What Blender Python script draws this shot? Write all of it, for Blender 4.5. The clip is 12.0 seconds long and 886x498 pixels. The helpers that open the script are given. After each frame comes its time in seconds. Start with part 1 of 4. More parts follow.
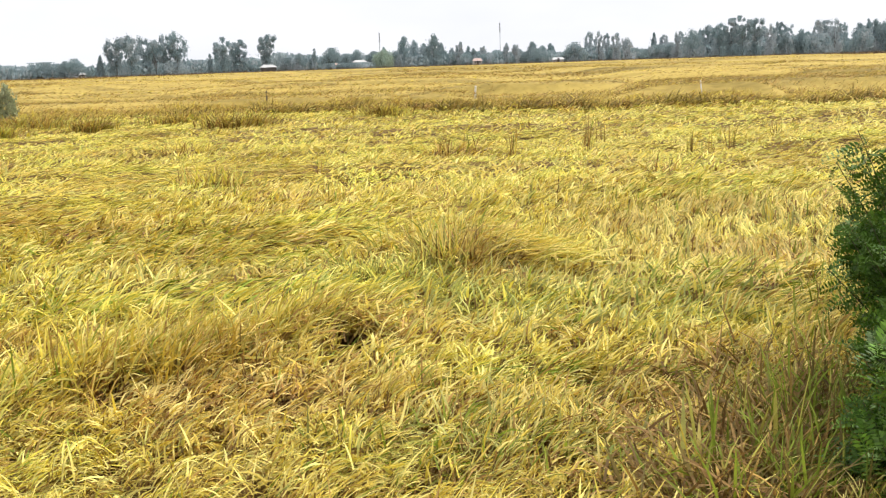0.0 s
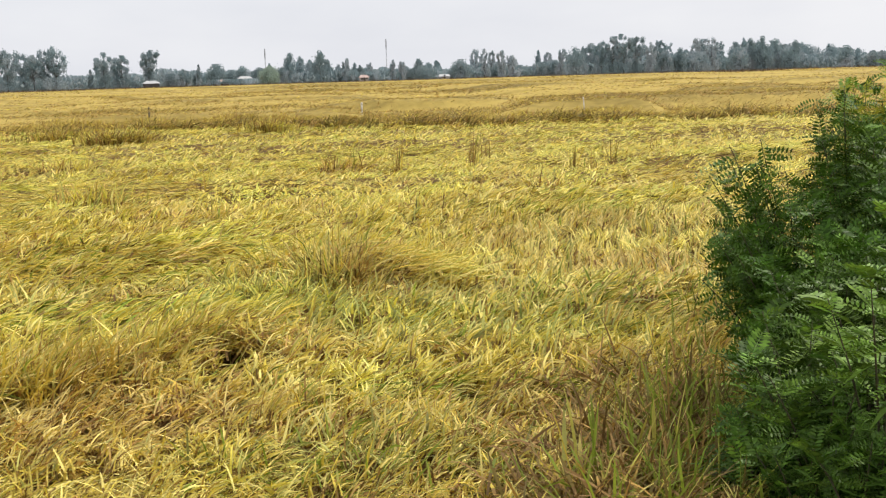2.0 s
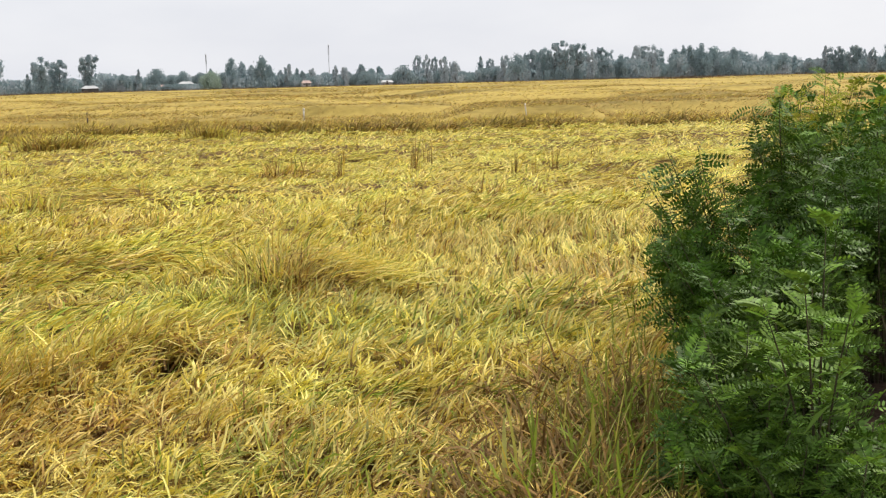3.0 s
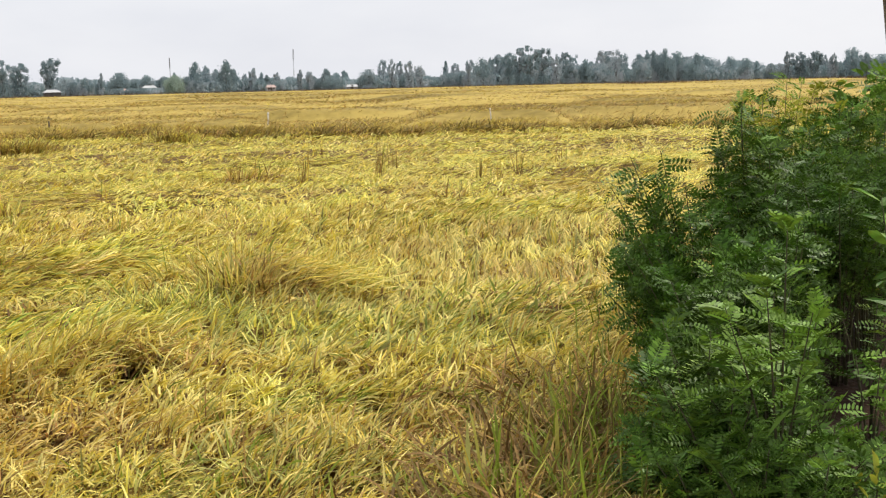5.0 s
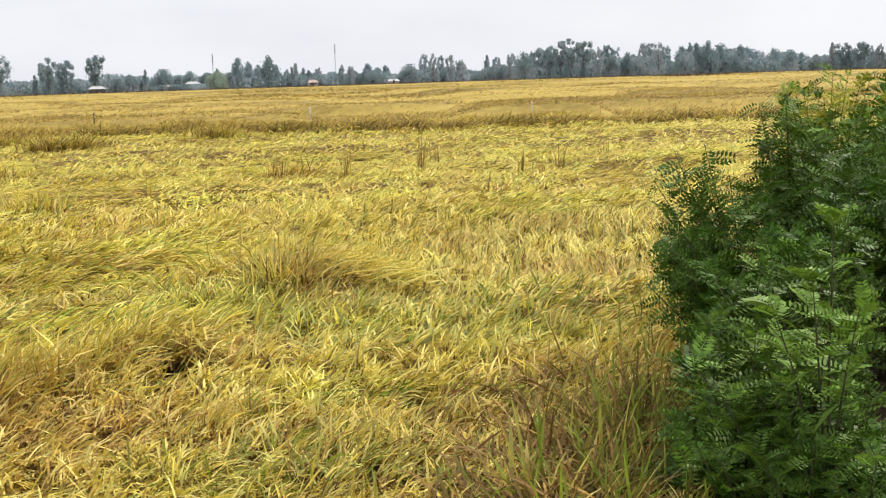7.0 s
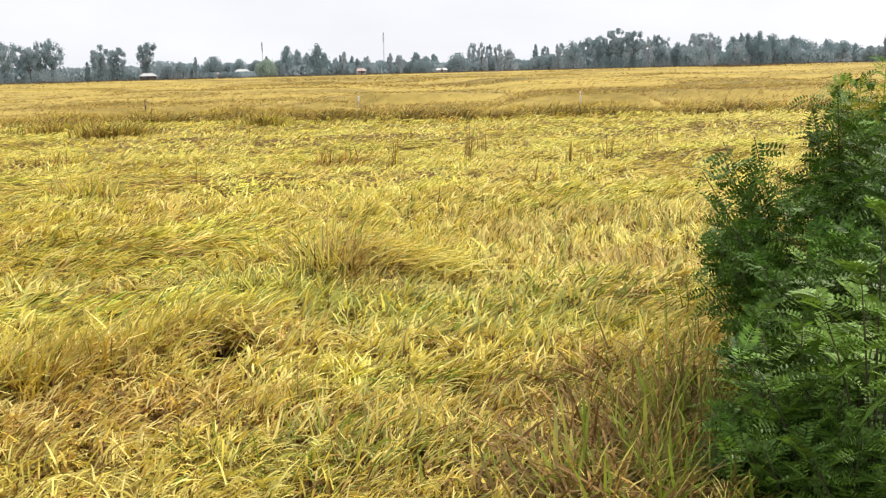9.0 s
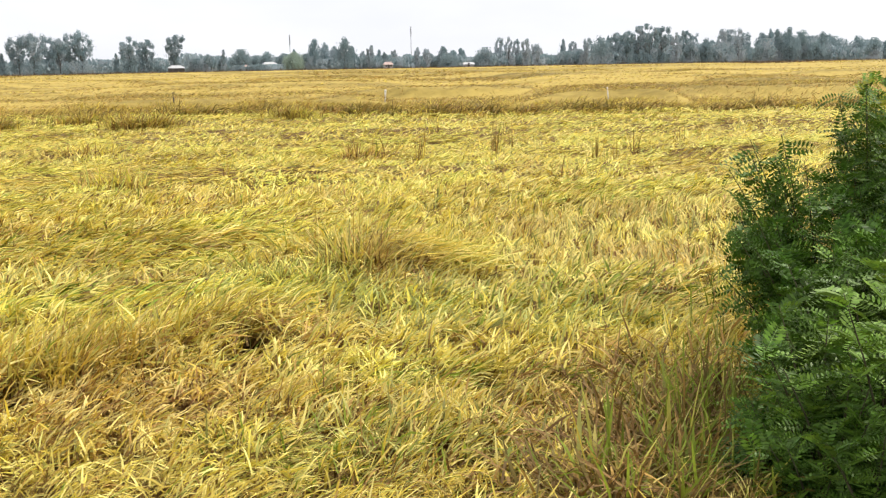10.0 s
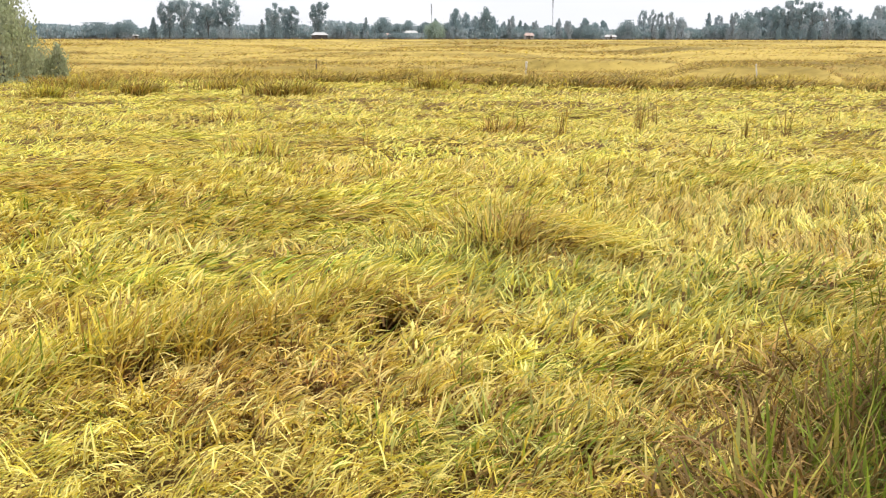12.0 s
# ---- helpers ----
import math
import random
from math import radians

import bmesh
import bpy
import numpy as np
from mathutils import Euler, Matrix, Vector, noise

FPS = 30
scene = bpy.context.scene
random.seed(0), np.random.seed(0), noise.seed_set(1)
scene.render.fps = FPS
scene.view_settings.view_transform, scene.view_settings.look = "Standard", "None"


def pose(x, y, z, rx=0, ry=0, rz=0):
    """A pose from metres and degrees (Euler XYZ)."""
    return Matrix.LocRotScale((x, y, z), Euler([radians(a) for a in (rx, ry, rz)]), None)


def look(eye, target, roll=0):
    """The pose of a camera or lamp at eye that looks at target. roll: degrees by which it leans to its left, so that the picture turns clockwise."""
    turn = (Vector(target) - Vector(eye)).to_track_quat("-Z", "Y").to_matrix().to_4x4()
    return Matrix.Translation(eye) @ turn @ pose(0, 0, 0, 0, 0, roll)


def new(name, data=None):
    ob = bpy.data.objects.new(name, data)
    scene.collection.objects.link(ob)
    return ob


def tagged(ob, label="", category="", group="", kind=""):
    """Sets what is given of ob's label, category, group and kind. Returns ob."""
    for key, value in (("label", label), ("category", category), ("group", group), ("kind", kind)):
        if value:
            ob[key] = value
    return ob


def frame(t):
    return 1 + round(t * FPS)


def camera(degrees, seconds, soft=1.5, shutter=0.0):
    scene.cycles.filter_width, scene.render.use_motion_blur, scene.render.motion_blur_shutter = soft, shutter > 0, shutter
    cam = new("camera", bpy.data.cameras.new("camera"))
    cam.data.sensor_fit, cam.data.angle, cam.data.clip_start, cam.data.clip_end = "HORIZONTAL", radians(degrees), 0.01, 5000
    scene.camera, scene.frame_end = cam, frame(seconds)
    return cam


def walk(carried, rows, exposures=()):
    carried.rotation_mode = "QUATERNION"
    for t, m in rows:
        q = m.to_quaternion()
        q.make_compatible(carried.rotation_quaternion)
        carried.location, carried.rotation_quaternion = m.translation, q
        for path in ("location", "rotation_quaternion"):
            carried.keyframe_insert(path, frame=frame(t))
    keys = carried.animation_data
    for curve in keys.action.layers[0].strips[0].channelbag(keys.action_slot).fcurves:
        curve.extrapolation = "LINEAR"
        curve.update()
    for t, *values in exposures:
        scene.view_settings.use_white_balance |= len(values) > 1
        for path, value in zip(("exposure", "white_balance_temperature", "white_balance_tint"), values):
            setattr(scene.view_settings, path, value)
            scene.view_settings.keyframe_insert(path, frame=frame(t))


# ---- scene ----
cam = camera(40.75, 12.0, 1.25)
PATH = [
    (0, look((-0.037, -0.009, 1.750), (-0.556, 9.857, 0.204), -1.87)),
    (0.5, look((-0.030, -0.007, 1.753), (-0.190, 9.893, 0.352), -1.78)),
    (1, look((-0.024, 0.003, 1.750), (-0.071, 9.907, 0.367), -1.50)),
    (1.5, look((-0.015, -0.000, 1.747), (0.128, 9.896, 0.320), -1.41)),
    (2, look((-0.008, -0.002, 1.745), (0.409, 9.885, 0.306), -1.70)),
    (2.5, look((-0.001, 0.006, 1.747), (0.678, 9.883, 0.341), -1.43)),
    (3, look((0.009, 0.014, 1.747), (0.901, 9.875, 0.343), -1.51)),
    (3.2, look((0.011, 0.012, 1.748), (0.946, 9.862, 0.298), -1.63)),
    (5, look((0.021, 0.035, 1.744), (1.202, 9.869, 0.370), -1.40)),
    (5.5, look((0.023, 0.052, 1.739), (1.280, 9.874, 0.345), -1.56)),
    (6, look((0.014, 0.059, 1.739), (1.183, 9.879, 0.255), -1.47)),
    (6.5, look((0.016, 0.043, 1.745), (1.063, 9.883, 0.299), -1.43)),
    (7, look((0.017, 0.034, 1.745), (0.849, 9.899, 0.332), -1.82)),
    (7.2, look((0.008, 0.031, 1.738), (0.702, 9.907, 0.331), -1.94)),
    (8.8, look((0.006, -0.004, 1.748), (0.441, 9.879, 0.286), -1.53)),
    (9, look((0.009, -0.003, 1.748), (0.452, 9.875, 0.257), -1.47)),
    (9.5, look((0.006, -0.010, 1.748), (0.410, 9.863, 0.210), -1.31)),
    (10, look((0.004, -0.035, 1.755), (0.235, 9.844, 0.221), -1.06)),
    (10.5, look((0.001, -0.048, 1.754), (-0.029, 9.829, 0.196), -1.06)),
    (11, look((-0.002, -0.051, 1.749), (-0.316, 9.815, 0.143), -0.81)),
    (11.5, look((-0.006, -0.058, 1.751), (-0.588, 9.797, 0.158), -0.79)),
    (12, look((-0.062, 0.245, 1.775), (-0.943, 10.050, 0.014), 0.09)),
]
walk(cam, PATH, ((0, 0.30), (0.4, 0.06), (1.0, -0.04), (1.5, -0.02), (2.5, 0.02), (5.5, 0.05), (6, 0.19), (6.5, 0.15), (7, 0.11), (9, 0.23), (9.5, 0.26), (10, 0.29), (10.5, 0.28), (11.5, 0.29), (12, 0.31)))

# ---- sky, sun, exposure ----
SUN_AZ, SUN_EL = 48.0, 56.0      # degrees, clockwise from +y, and above the horizon
world = bpy.data.worlds.new("hazy_sky")
scene.world = world
world.use_nodes = True
wn, wl = world.node_tree.nodes, world.node_tree.links
wn.clear()
w_out = wn.new("ShaderNodeOutputWorld")
w_bg = wn.new("ShaderNodeBackground")
w_sky = wn.new("ShaderNodeTexSky")
w_sky.sky_type = "NISHITA"
w_sky.sun_disc = False
w_sky.sun_elevation, w_sky.sun_rotation = radians(SUN_EL), radians(SUN_AZ)
w_sky.air_density, w_sky.dust_density = 1.0, 4.0
w_scale = wn.new("ShaderNodeMix")
w_scale.data_type, w_scale.blend_type = "RGBA", "MULTIPLY"
w_scale.inputs[0].default_value = 1.0
w_scale.inputs[7].default_value = (0.1, 0.1, 0.1, 1)
w_tc = wn.new("ShaderNodeTexCoord")
w_map = wn.new("ShaderNodeMapping")
w_map.inputs["Scale"].default_value = (1.0, 1.0, 3.0)
w_noise = wn.new("ShaderNodeTexNoise")
w_noise.inputs["Scale"].default_value, w_noise.inputs["Detail"].default_value = 3.6, 5.0
w_ramp = wn.new("ShaderNodeValToRGB")
w_ramp.color_ramp.elements[0].position, w_ramp.color_ramp.elements[1].position = 0.36, 0.66
w_ramp.color_ramp.elements[0].color = (0.83, 0.85, 0.915, 1)
w_ramp.color_ramp.elements[1].color = (0.95, 0.96, 1.0, 1)
w_mix = wn.new("ShaderNodeMix")
w_mix.data_type = "RGBA"
w_mix.inputs[0].default_value = 0.88
wl.new(w_sky.outputs[0], w_scale.inputs[6])
wl.new(w_tc.outputs["Generated"], w_map.inputs[0])
wl.new(w_map.outputs[0], w_noise.inputs["Vector"])
wl.new(w_noise.outputs["Fac"], w_ramp.inputs[0])
wl.new(w_scale.outputs[2], w_mix.inputs[6])
wl.new(w_ramp.outputs[0], w_mix.inputs[7])
wl.new(w_mix.outputs[2], w_bg.inputs[0])
w_bg.inputs[1].default_value = 1.0
wl.new(w_bg.outputs[0], w_out.inputs[0])

sun_dir = Vector((math.sin(radians(SUN_AZ)) * math.cos(radians(SUN_EL)), math.cos(radians(SUN_AZ)) * math.cos(radians(SUN_EL)), math.sin(radians(SUN_EL))))
sun_data = bpy.data.lights.new("sun", "SUN")
sun_data.energy, sun_data.angle, sun_data.color = 3.75, radians(2), (1.0, 0.94, 0.83)
sun = new("sun", sun_data)
sun.matrix_world = look(sun_dir * 60, (0, 0, 0))


# ---- materials ----
def leaf_mat(name, rgb, spread=0.35, rough=0.5, through_light=0.3, patch=1.2, gloss=0.2, mottle=0.12, own_tone=0.0):
    """A thin leaf: colour that varies from blade to blade and in patches, some light coming through."""
    m = bpy.data.materials.new(name)
    m.use_nodes = True
    n, l = m.node_tree.nodes, m.node_tree.links
    n.clear()
    out = n.new("ShaderNodeOutputMaterial")
    bs = n.new("ShaderNodeBsdfPrincipled")
    tr = n.new("ShaderNodeBsdfTranslucent")
    mixs = n.new("ShaderNodeMixShader")
    mixs.inputs[0].default_value = through_light
    geo = n.new("ShaderNodeNewGeometry")
    tc = n.new("ShaderNodeTexCoord")
    ns = n.new("ShaderNodeTexNoise")
    ns.inputs["Scale"].default_value, ns.inputs["Detail"].default_value = 1.0 / patch, 4.0
    hsv = n.new("ShaderNodeHueSaturation")
    hsv.inputs["Color"].default_value = (*rgb, 1)
    val = n.new("ShaderNodeMapRange")
    val.inputs["To Min"].default_value, val.inputs["To Max"].default_value = 1 - spread, 1 + spread
    hue = n.new("ShaderNodeMapRange")
    hue.inputs["From Min"].default_value, hue.inputs["From Max"].default_value = 0.3, 0.7
    hue.inputs["To Min"].default_value, hue.inputs["To Max"].default_value = 0.482, 0.518
    l.new(geo.outputs["Random Per Island"], val.inputs["Value"])
    l.new(tc.outputs["Object"], ns.inputs["Vector"])
    l.new(ns.outputs["Fac"], hue.inputs["Value"])
    big = n.new("ShaderNodeMapRange")
    big.inputs["From Min"].default_value, big.inputs["From Max"].default_value = 0.3, 0.7
    big.inputs["To Min"].default_value, big.inputs["To Max"].default_value = 1 - mottle, 1 + mottle
    both = n.new("ShaderNodeMath")
    both.operation = "MULTIPLY"
    l.new(ns.outputs["Fac"], big.inputs["Value"])
    l.new(val.outputs[0], both.inputs[0])
    l.new(big.outputs[0], both.inputs[1])
    info = n.new("ShaderNodeObjectInfo")
    own = n.new("ShaderNodeMapRange")
    own.inputs["To Min"].default_value, own.inputs["To Max"].default_value = 1 - own_tone, 1 + own_tone
    l.new(info.outputs["Random"], own.inputs["Value"])
    all3 = n.new("ShaderNodeMath")
    all3.operation = "MULTIPLY"
    l.new(both.outputs[0], all3.inputs[0])
    l.new(own.outputs[0], all3.inputs[1])
    l.new(all3.outputs[0], hsv.inputs["Value"])
    l.new(hue.outputs[0], hsv.inputs["Hue"])
    fine = n.new("ShaderNodeTexNoise")
    fine.inputs["Scale"].default_value, fine.inputs["Detail"].default_value = 90.0, 2.0
    fr = n.new("ShaderNodeMapRange")
    fr.inputs["To Min"].default_value, fr.inputs["To Max"].default_value = 0.8, 1.15
    mul = n.new("ShaderNodeMix")
    mul.data_type, mul.blend_type = "RGBA", "MULTIPLY"
    mul.inputs[0].default_value = 1.0
    l.new(tc.outputs["Object"], fine.inputs["Vector"])
    l.new(fine.outputs["Fac"], fr.inputs["Value"])
    l.new(hsv.outputs[0], mul.inputs[6])
    l.new(fr.outputs[0], mul.inputs[7])
    bs.inputs["Roughness"].default_value = rough
    bs.inputs["Specular IOR Level"].default_value = gloss
    l.new(mul.outputs[2], bs.inputs["Base Color"])
    l.new(mul.outputs[2], tr.inputs["Color"])
    l.new(bs.outputs[0], mixs.inputs[1])
    l.new(tr.outputs[0], mixs.inputs[2])
    l.new(mixs.outputs[0], out.inputs[0])
    return m


def solid_mat(name, dark, light, scale=3.0, fine=40.0, rough=0.85, bump=0.4, metal=0.0):
    """An opaque surface between two colours, with stains, grain and relief."""
    m = bpy.data.materials.new(name)
    m.use_nodes = True
    n, l = m.node_tree.nodes, m.node_tree.links
    bs = n["Principled BSDF"]
    tc = n.new("ShaderNodeTexCoord")
    a = n.new("ShaderNodeTexNoise")
    a.inputs["Scale"].default_value, a.inputs["Detail"].default_value = scale, 6.0
    b = n.new("ShaderNodeTexNoise")
    b.inputs["Scale"].default_value, b.inputs["Detail"].default_value = fine, 4.0
    add = n.new("ShaderNodeMath")
    add.operation = "MULTIPLY_ADD"
    add.inputs[1].default_value = 0.5
    ramp = n.new("ShaderNodeValToRGB")
    ramp.color_ramp.elements[0].position, ramp.color_ramp.elements[1].position = 0.45, 0.95
    ramp.color_ramp.elements[0].color = (*dark, 1)
    ramp.color_ramp.elements[1].color = (*light, 1)
    bp = n.new("ShaderNodeBump")
    bp.inputs["Strength"].default_value, bp.inputs["Distance"].default_value = bump, 0.02
    l.new(tc.outputs["Object"], a.inputs["Vector"])
    l.new(tc.outputs["Object"], b.inputs["Vector"])
    l.new(b.outputs["Fac"], add.inputs[0])
    l.new(a.outputs["Fac"], add.inputs[2])
    l.new(add.outputs[0], ramp.inputs[0])
    l.new(b.outputs["Fac"], bp.inputs["Height"])
    l.new(ramp.outputs[0], bs.inputs["Base Color"])
    l.new(bp.outputs[0], bs.inputs["Normal"])
    bs.inputs["Roughness"].default_value, bs.inputs["Metallic"].default_value = rough, metal
    bs.inputs["Specular IOR Level"].default_value = 0.08 if rough > 0.75 else 0.4
    return m


def crop_mat(name, dark, light, through_light):
    """The tops of ripe rice: browner and brighter stretches that lie across the field, and grain."""
    m = bpy.data.materials.new(name)
    m.use_nodes = True
    n, l = m.node_tree.nodes, m.node_tree.links
    n.clear()
    out, bs, tr, mixs = n.new("ShaderNodeOutputMaterial"), n.new("ShaderNodeBsdfPrincipled"), n.new("ShaderNodeBsdfTranslucent"), n.new("ShaderNodeMixShader")
    tc, geo = n.new("ShaderNodeTexCoord"), n.new("ShaderNodeNewGeometry")
    total = None
    for sx, sy, weight in ((0.05, 0.30, 0.5), (0.02, 0.07, 0.5), (1.6, 1.6, 0.25)):
        mp, ns, mul = n.new("ShaderNodeMapping"), n.new("ShaderNodeTexNoise"), n.new("ShaderNodeMath")
        mp.inputs["Scale"].default_value = (sx, sy, 0.4)
        mp.inputs["Rotation"].default_value = (0, 0, 0.06)
        ns.inputs["Scale"].default_value, ns.inputs["Detail"].default_value = 1.0, 4.0
        l.new(tc.outputs["Object"], mp.inputs[0])
        l.new(mp.outputs[0], ns.inputs["Vector"])
        mul.operation = "MULTIPLY_ADD"
        mul.inputs[1].default_value = weight
        mul.inputs[2].default_value = 0.0
        l.new(ns.outputs["Fac"], mul.inputs[0])
        if total:
            l.new(total, mul.inputs[2])
        total = mul.outputs[0]
    ramp = n.new("ShaderNodeValToRGB")
    ramp.color_ramp.elements[0].position, ramp.color_ramp.elements[1].position = 0.51, 0.68
    ramp.color_ramp.elements[0].color, ramp.color_ramp.elements[1].color = (*dark, 1), (*light, 1)
    val, hsv = n.new("ShaderNodeMapRange"), n.new("ShaderNodeHueSaturation")
    val.inputs["To Min"].default_value, val.inputs["To Max"].default_value = 0.85, 1.15
    l.new(total, ramp.inputs[0])
    l.new(geo.outputs["Random Per Island"], val.inputs["Value"])
    l.new(val.outputs[0], hsv.inputs["Value"])
    l.new(ramp.outputs[0], hsv.inputs["Color"])
    l.new(hsv.outputs[0], bs.inputs["Base Color"])
    l.new(hsv.outputs[0], tr.inputs["Color"])
    bs.inputs["Roughness"].default_value, bs.inputs["Specular IOR Level"].default_value = 0.8, 0.08
    mixs.inputs[0].default_value = through_light
    l.new(bs.outputs[0], mixs.inputs[1])
    l.new(tr.outputs[0], mixs.inputs[2])
    l.new(mixs.outputs[0], out.inputs[0])
    return m


M_STRAW = leaf_mat("dry_straw", (0.84, 0.71, 0.22), 0.28, 0.65, 0.2)
M_GOLD = leaf_mat("golden_rice", (0.70, 0.55, 0.087), 0.22, 0.65, 0.2)
M_LIME = leaf_mat("yellow_green_rice", (0.53, 0.48, 0.095), 0.15, 0.65, 0.2)
M_GREEN = leaf_mat("green_rice", (0.24, 0.30, 0.034), 0.38, 0.65)
M_BROWN = leaf_mat("brown_straw", (0.44, 0.28, 0.075), 0.38, 0.65, 0.2)
M_GREY = leaf_mat("grey_green_straw", (0.45, 0.44, 0.13), 0.5, 0.65)
M_EAR = crop_mat("ripe_rice_ear", (0.27, 0.20, 0.045), (0.555, 0.435, 0.118), 0.4)
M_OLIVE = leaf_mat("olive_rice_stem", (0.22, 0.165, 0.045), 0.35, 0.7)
M_SHEATH_SHADE = leaf_mat("withered_sheath_shade", (0.23, 0.14, 0.045), 0.4, 0.75, 0.1)
RICE = [M_STRAW, M_GOLD, M_LIME, M_GREEN, M_BROWN, M_GREY, M_OLIVE, M_SHEATH_SHADE]
M_BANK = leaf_mat("dry_bank_weed", (0.15, 0.11, 0.075), 0.3, 0.8, 0.1)
M_WEED = leaf_mat("dry_margin_weed", (0.36, 0.26, 0.075), 0.35, 0.7, 0.2)
STAND = [M_EAR, M_GOLD, M_OLIVE, M_BROWN]
MARGIN = [M_EAR, M_WEED, M_OLIVE, M_BROWN]
M_SOIL = solid_mat("dark_earth", (0.014, 0.009, 0.006), (0.06, 0.036, 0.022), 4.0, 30.0, 0.95, 1.0)
M_LITTER = solid_mat("straw_litter", (0.058, 0.035, 0.012), (0.19, 0.118, 0.038), 2.0, 60.0)
M_CANOPY = crop_mat("ripe_rice_tops", (0.16, 0.118, 0.03), (0.41, 0.305, 0.08), 0.0)
M_SHRUB = leaf_mat("shrub_leaf", (0.074, 0.146, 0.017), 0.5, 0.52, 0.14, 0.4, 0.22, 0.12, 0.15)
M_SHRUB_LIGHT = leaf_mat("young_shrub_leaf", (0.165, 0.29, 0.036), 0.35, 0.55, 0.2, 0.4, 0.22, 0.12, 0.15)
M_SHRUB_YELLOW = leaf_mat("yellowing_leaf", (0.44, 0.44, 0.05), 0.3, 0.45, 0.3, 0.4)
# field tree and bushes: leaf colour paled to carry the haze
M_FIELD_BUSH = leaf_mat("hazy_field_leaf", (0.42, 0.45, 0.27), 0.3, 0.6, 0.3, 0.8, 0.2)
M_STEM = solid_mat("dark_stem", (0.03, 0.03, 0.015), (0.10, 0.09, 0.05), 8.0, 60.0)
M_BARK = solid_mat("rough_bark", (0.06, 0.045, 0.035), (0.20, 0.16, 0.13), 5.0, 40.0, 0.9, 0.9)
# distance haze is put into these leaf colours, lighter and greyer than leaves
M_FAR_GREY = leaf_mat("hazy_grey_green_foliage", (0.42, 0.49, 0.51), 0.04, 0.75, 0.3, 9.0, 0.05, 0.12, 0.12)
M_FAR_DARK = leaf_mat("hazy_deep_green_foliage", (0.30, 0.385, 0.395), 0.04, 0.75, 0.3, 9.0, 0.05, 0.12, 0.12)
M_FAR_PALE = leaf_mat("hazy_pale_grey_foliage", (0.49, 0.545, 0.565), 0.04, 0.75, 0.3, 9.0, 0.05, 0.12, 0.12)
M_FAR_OLIVE = leaf_mat("hazy_olive_foliage", (0.36, 0.445, 0.36), 0.04, 0.75, 0.3, 9.0, 0.05, 0.12, 0.12)
M_FAR_BARK = solid_mat("grey_bark", (0.09, 0.09, 0.085), (0.22, 0.21, 0.2), 0.6, 4.0)
M_WHITE = solid_mat("white_sheet_metal", (0.36, 0.37, 0.38), (0.52, 0.52, 0.51), 0.5, 6.0, 0.5, 0.1)
M_TILE = solid_mat("faded_red_roof", (0.40, 0.29, 0.26), (0.56, 0.44, 0.40), 0.5, 6.0, 0.8, 0.2)
M_PLASTER = solid_mat("pale_plaster", (0.45, 0.43, 0.40), (0.68, 0.65, 0.60), 0.4, 5.0)
M_DARKWALL = solid_mat("weathered_board", (0.06, 0.06, 0.06), (0.16, 0.15, 0.14), 0.6, 6.0)
M_STEEL = solid_mat("grey_steel", (0.20, 0.21, 0.22), (0.34, 0.35, 0.36), 1.0, 8.0, 0.5, 0.1, 0.6)
M_POLE = solid_mat("weathered_pole", (0.06, 0.05, 0.04), (0.16, 0.13, 0.10), 6.0, 50.0)
M_STAKE = solid_mat("whitewashed_stake", (0.55, 0.53, 0.48), (0.78, 0.76, 0.72), 6.0, 50.0)


# ---- building tools ----
rng = np.random.default_rng(7)


def mesh_of(name, verts, quads, mats, index=None, smooth=True):
    """A mesh from arrays of corners and four-sided (or three-sided) faces."""
    verts, quads = np.asarray(verts, np.float32), np.asarray(quads, np.int32)
    k = quads.shape[1]
    me = bpy.data.meshes.new(name)
    me.vertices.add(len(verts))
    me.vertices.foreach_set("co", verts.ravel())
    me.loops.add(quads.size)
    me.loops.foreach_set("vertex_index", quads.ravel())
    me.polygons.add(len(quads))
    me.polygons.foreach_set("loop_start", np.arange(0, quads.size, k, dtype=np.int32))
    me.polygons.foreach_set("loop_total", np.full(len(quads), k, np.int32))
    for m in mats:
        me.materials.append(m)
    if index is not None:
        me.polygons.foreach_set("material_index", np.asarray(index, np.int32))
    me.polygons.foreach_set("use_smooth", np.full(len(quads), smooth))
    me.update(calc_edges=True)
    return me


def part(name, bm, material, parent, label=""):
    """Links a bmesh as one mesh object under a thing or a part."""
    me = bpy.data.meshes.new(name)
    bm.to_mesh(me)
    bm.free()
    me.materials.append(material)
    ob = new(name, me)
    ob.parent = parent
    return tagged(ob, label)


def part_mesh(name, me, parent, label=""):
    ob = new(name, me)
    ob.parent = parent
    return tagged(ob, label)


def empty(name, m, label, category, group=""):
    ob = new(name)
    ob.matrix_world = m
    return tagged(ob, label, category, group)


TABLES = [np.random.default_rng(100 + i).random((64, 64)) for i in range(12)]


def vnoise(x, y, size, seed):
    """Smooth noise from 0 to 1 over the plan, with features of that size in metres."""
    tb = TABLES[seed % 12]
    u, v = np.asarray(x, float) / size + seed * 7.3, np.asarray(y, float) / size + seed * 3.1
    i, j = np.floor(u).astype(int), np.floor(v).astype(int)
    a, b = u - i, v - j
    a, b = a * a * (3 - 2 * a), b * b * (3 - 2 * b)
    i0, i1, j0, j1 = i % 64, (i + 1) % 64, j % 64, (j + 1) % 64
    return (tb[i0, j0] * (1 - a) + tb[i1, j0] * a) * (1 - b) + (tb[i0, j1] * (1 - a) + tb[i1, j1] * a) * b


def spot(x, y, cx, cy, rx, ry):
    return np.exp(-((x - cx) / rx) ** 2 - ((y - cy) / ry) ** 2)


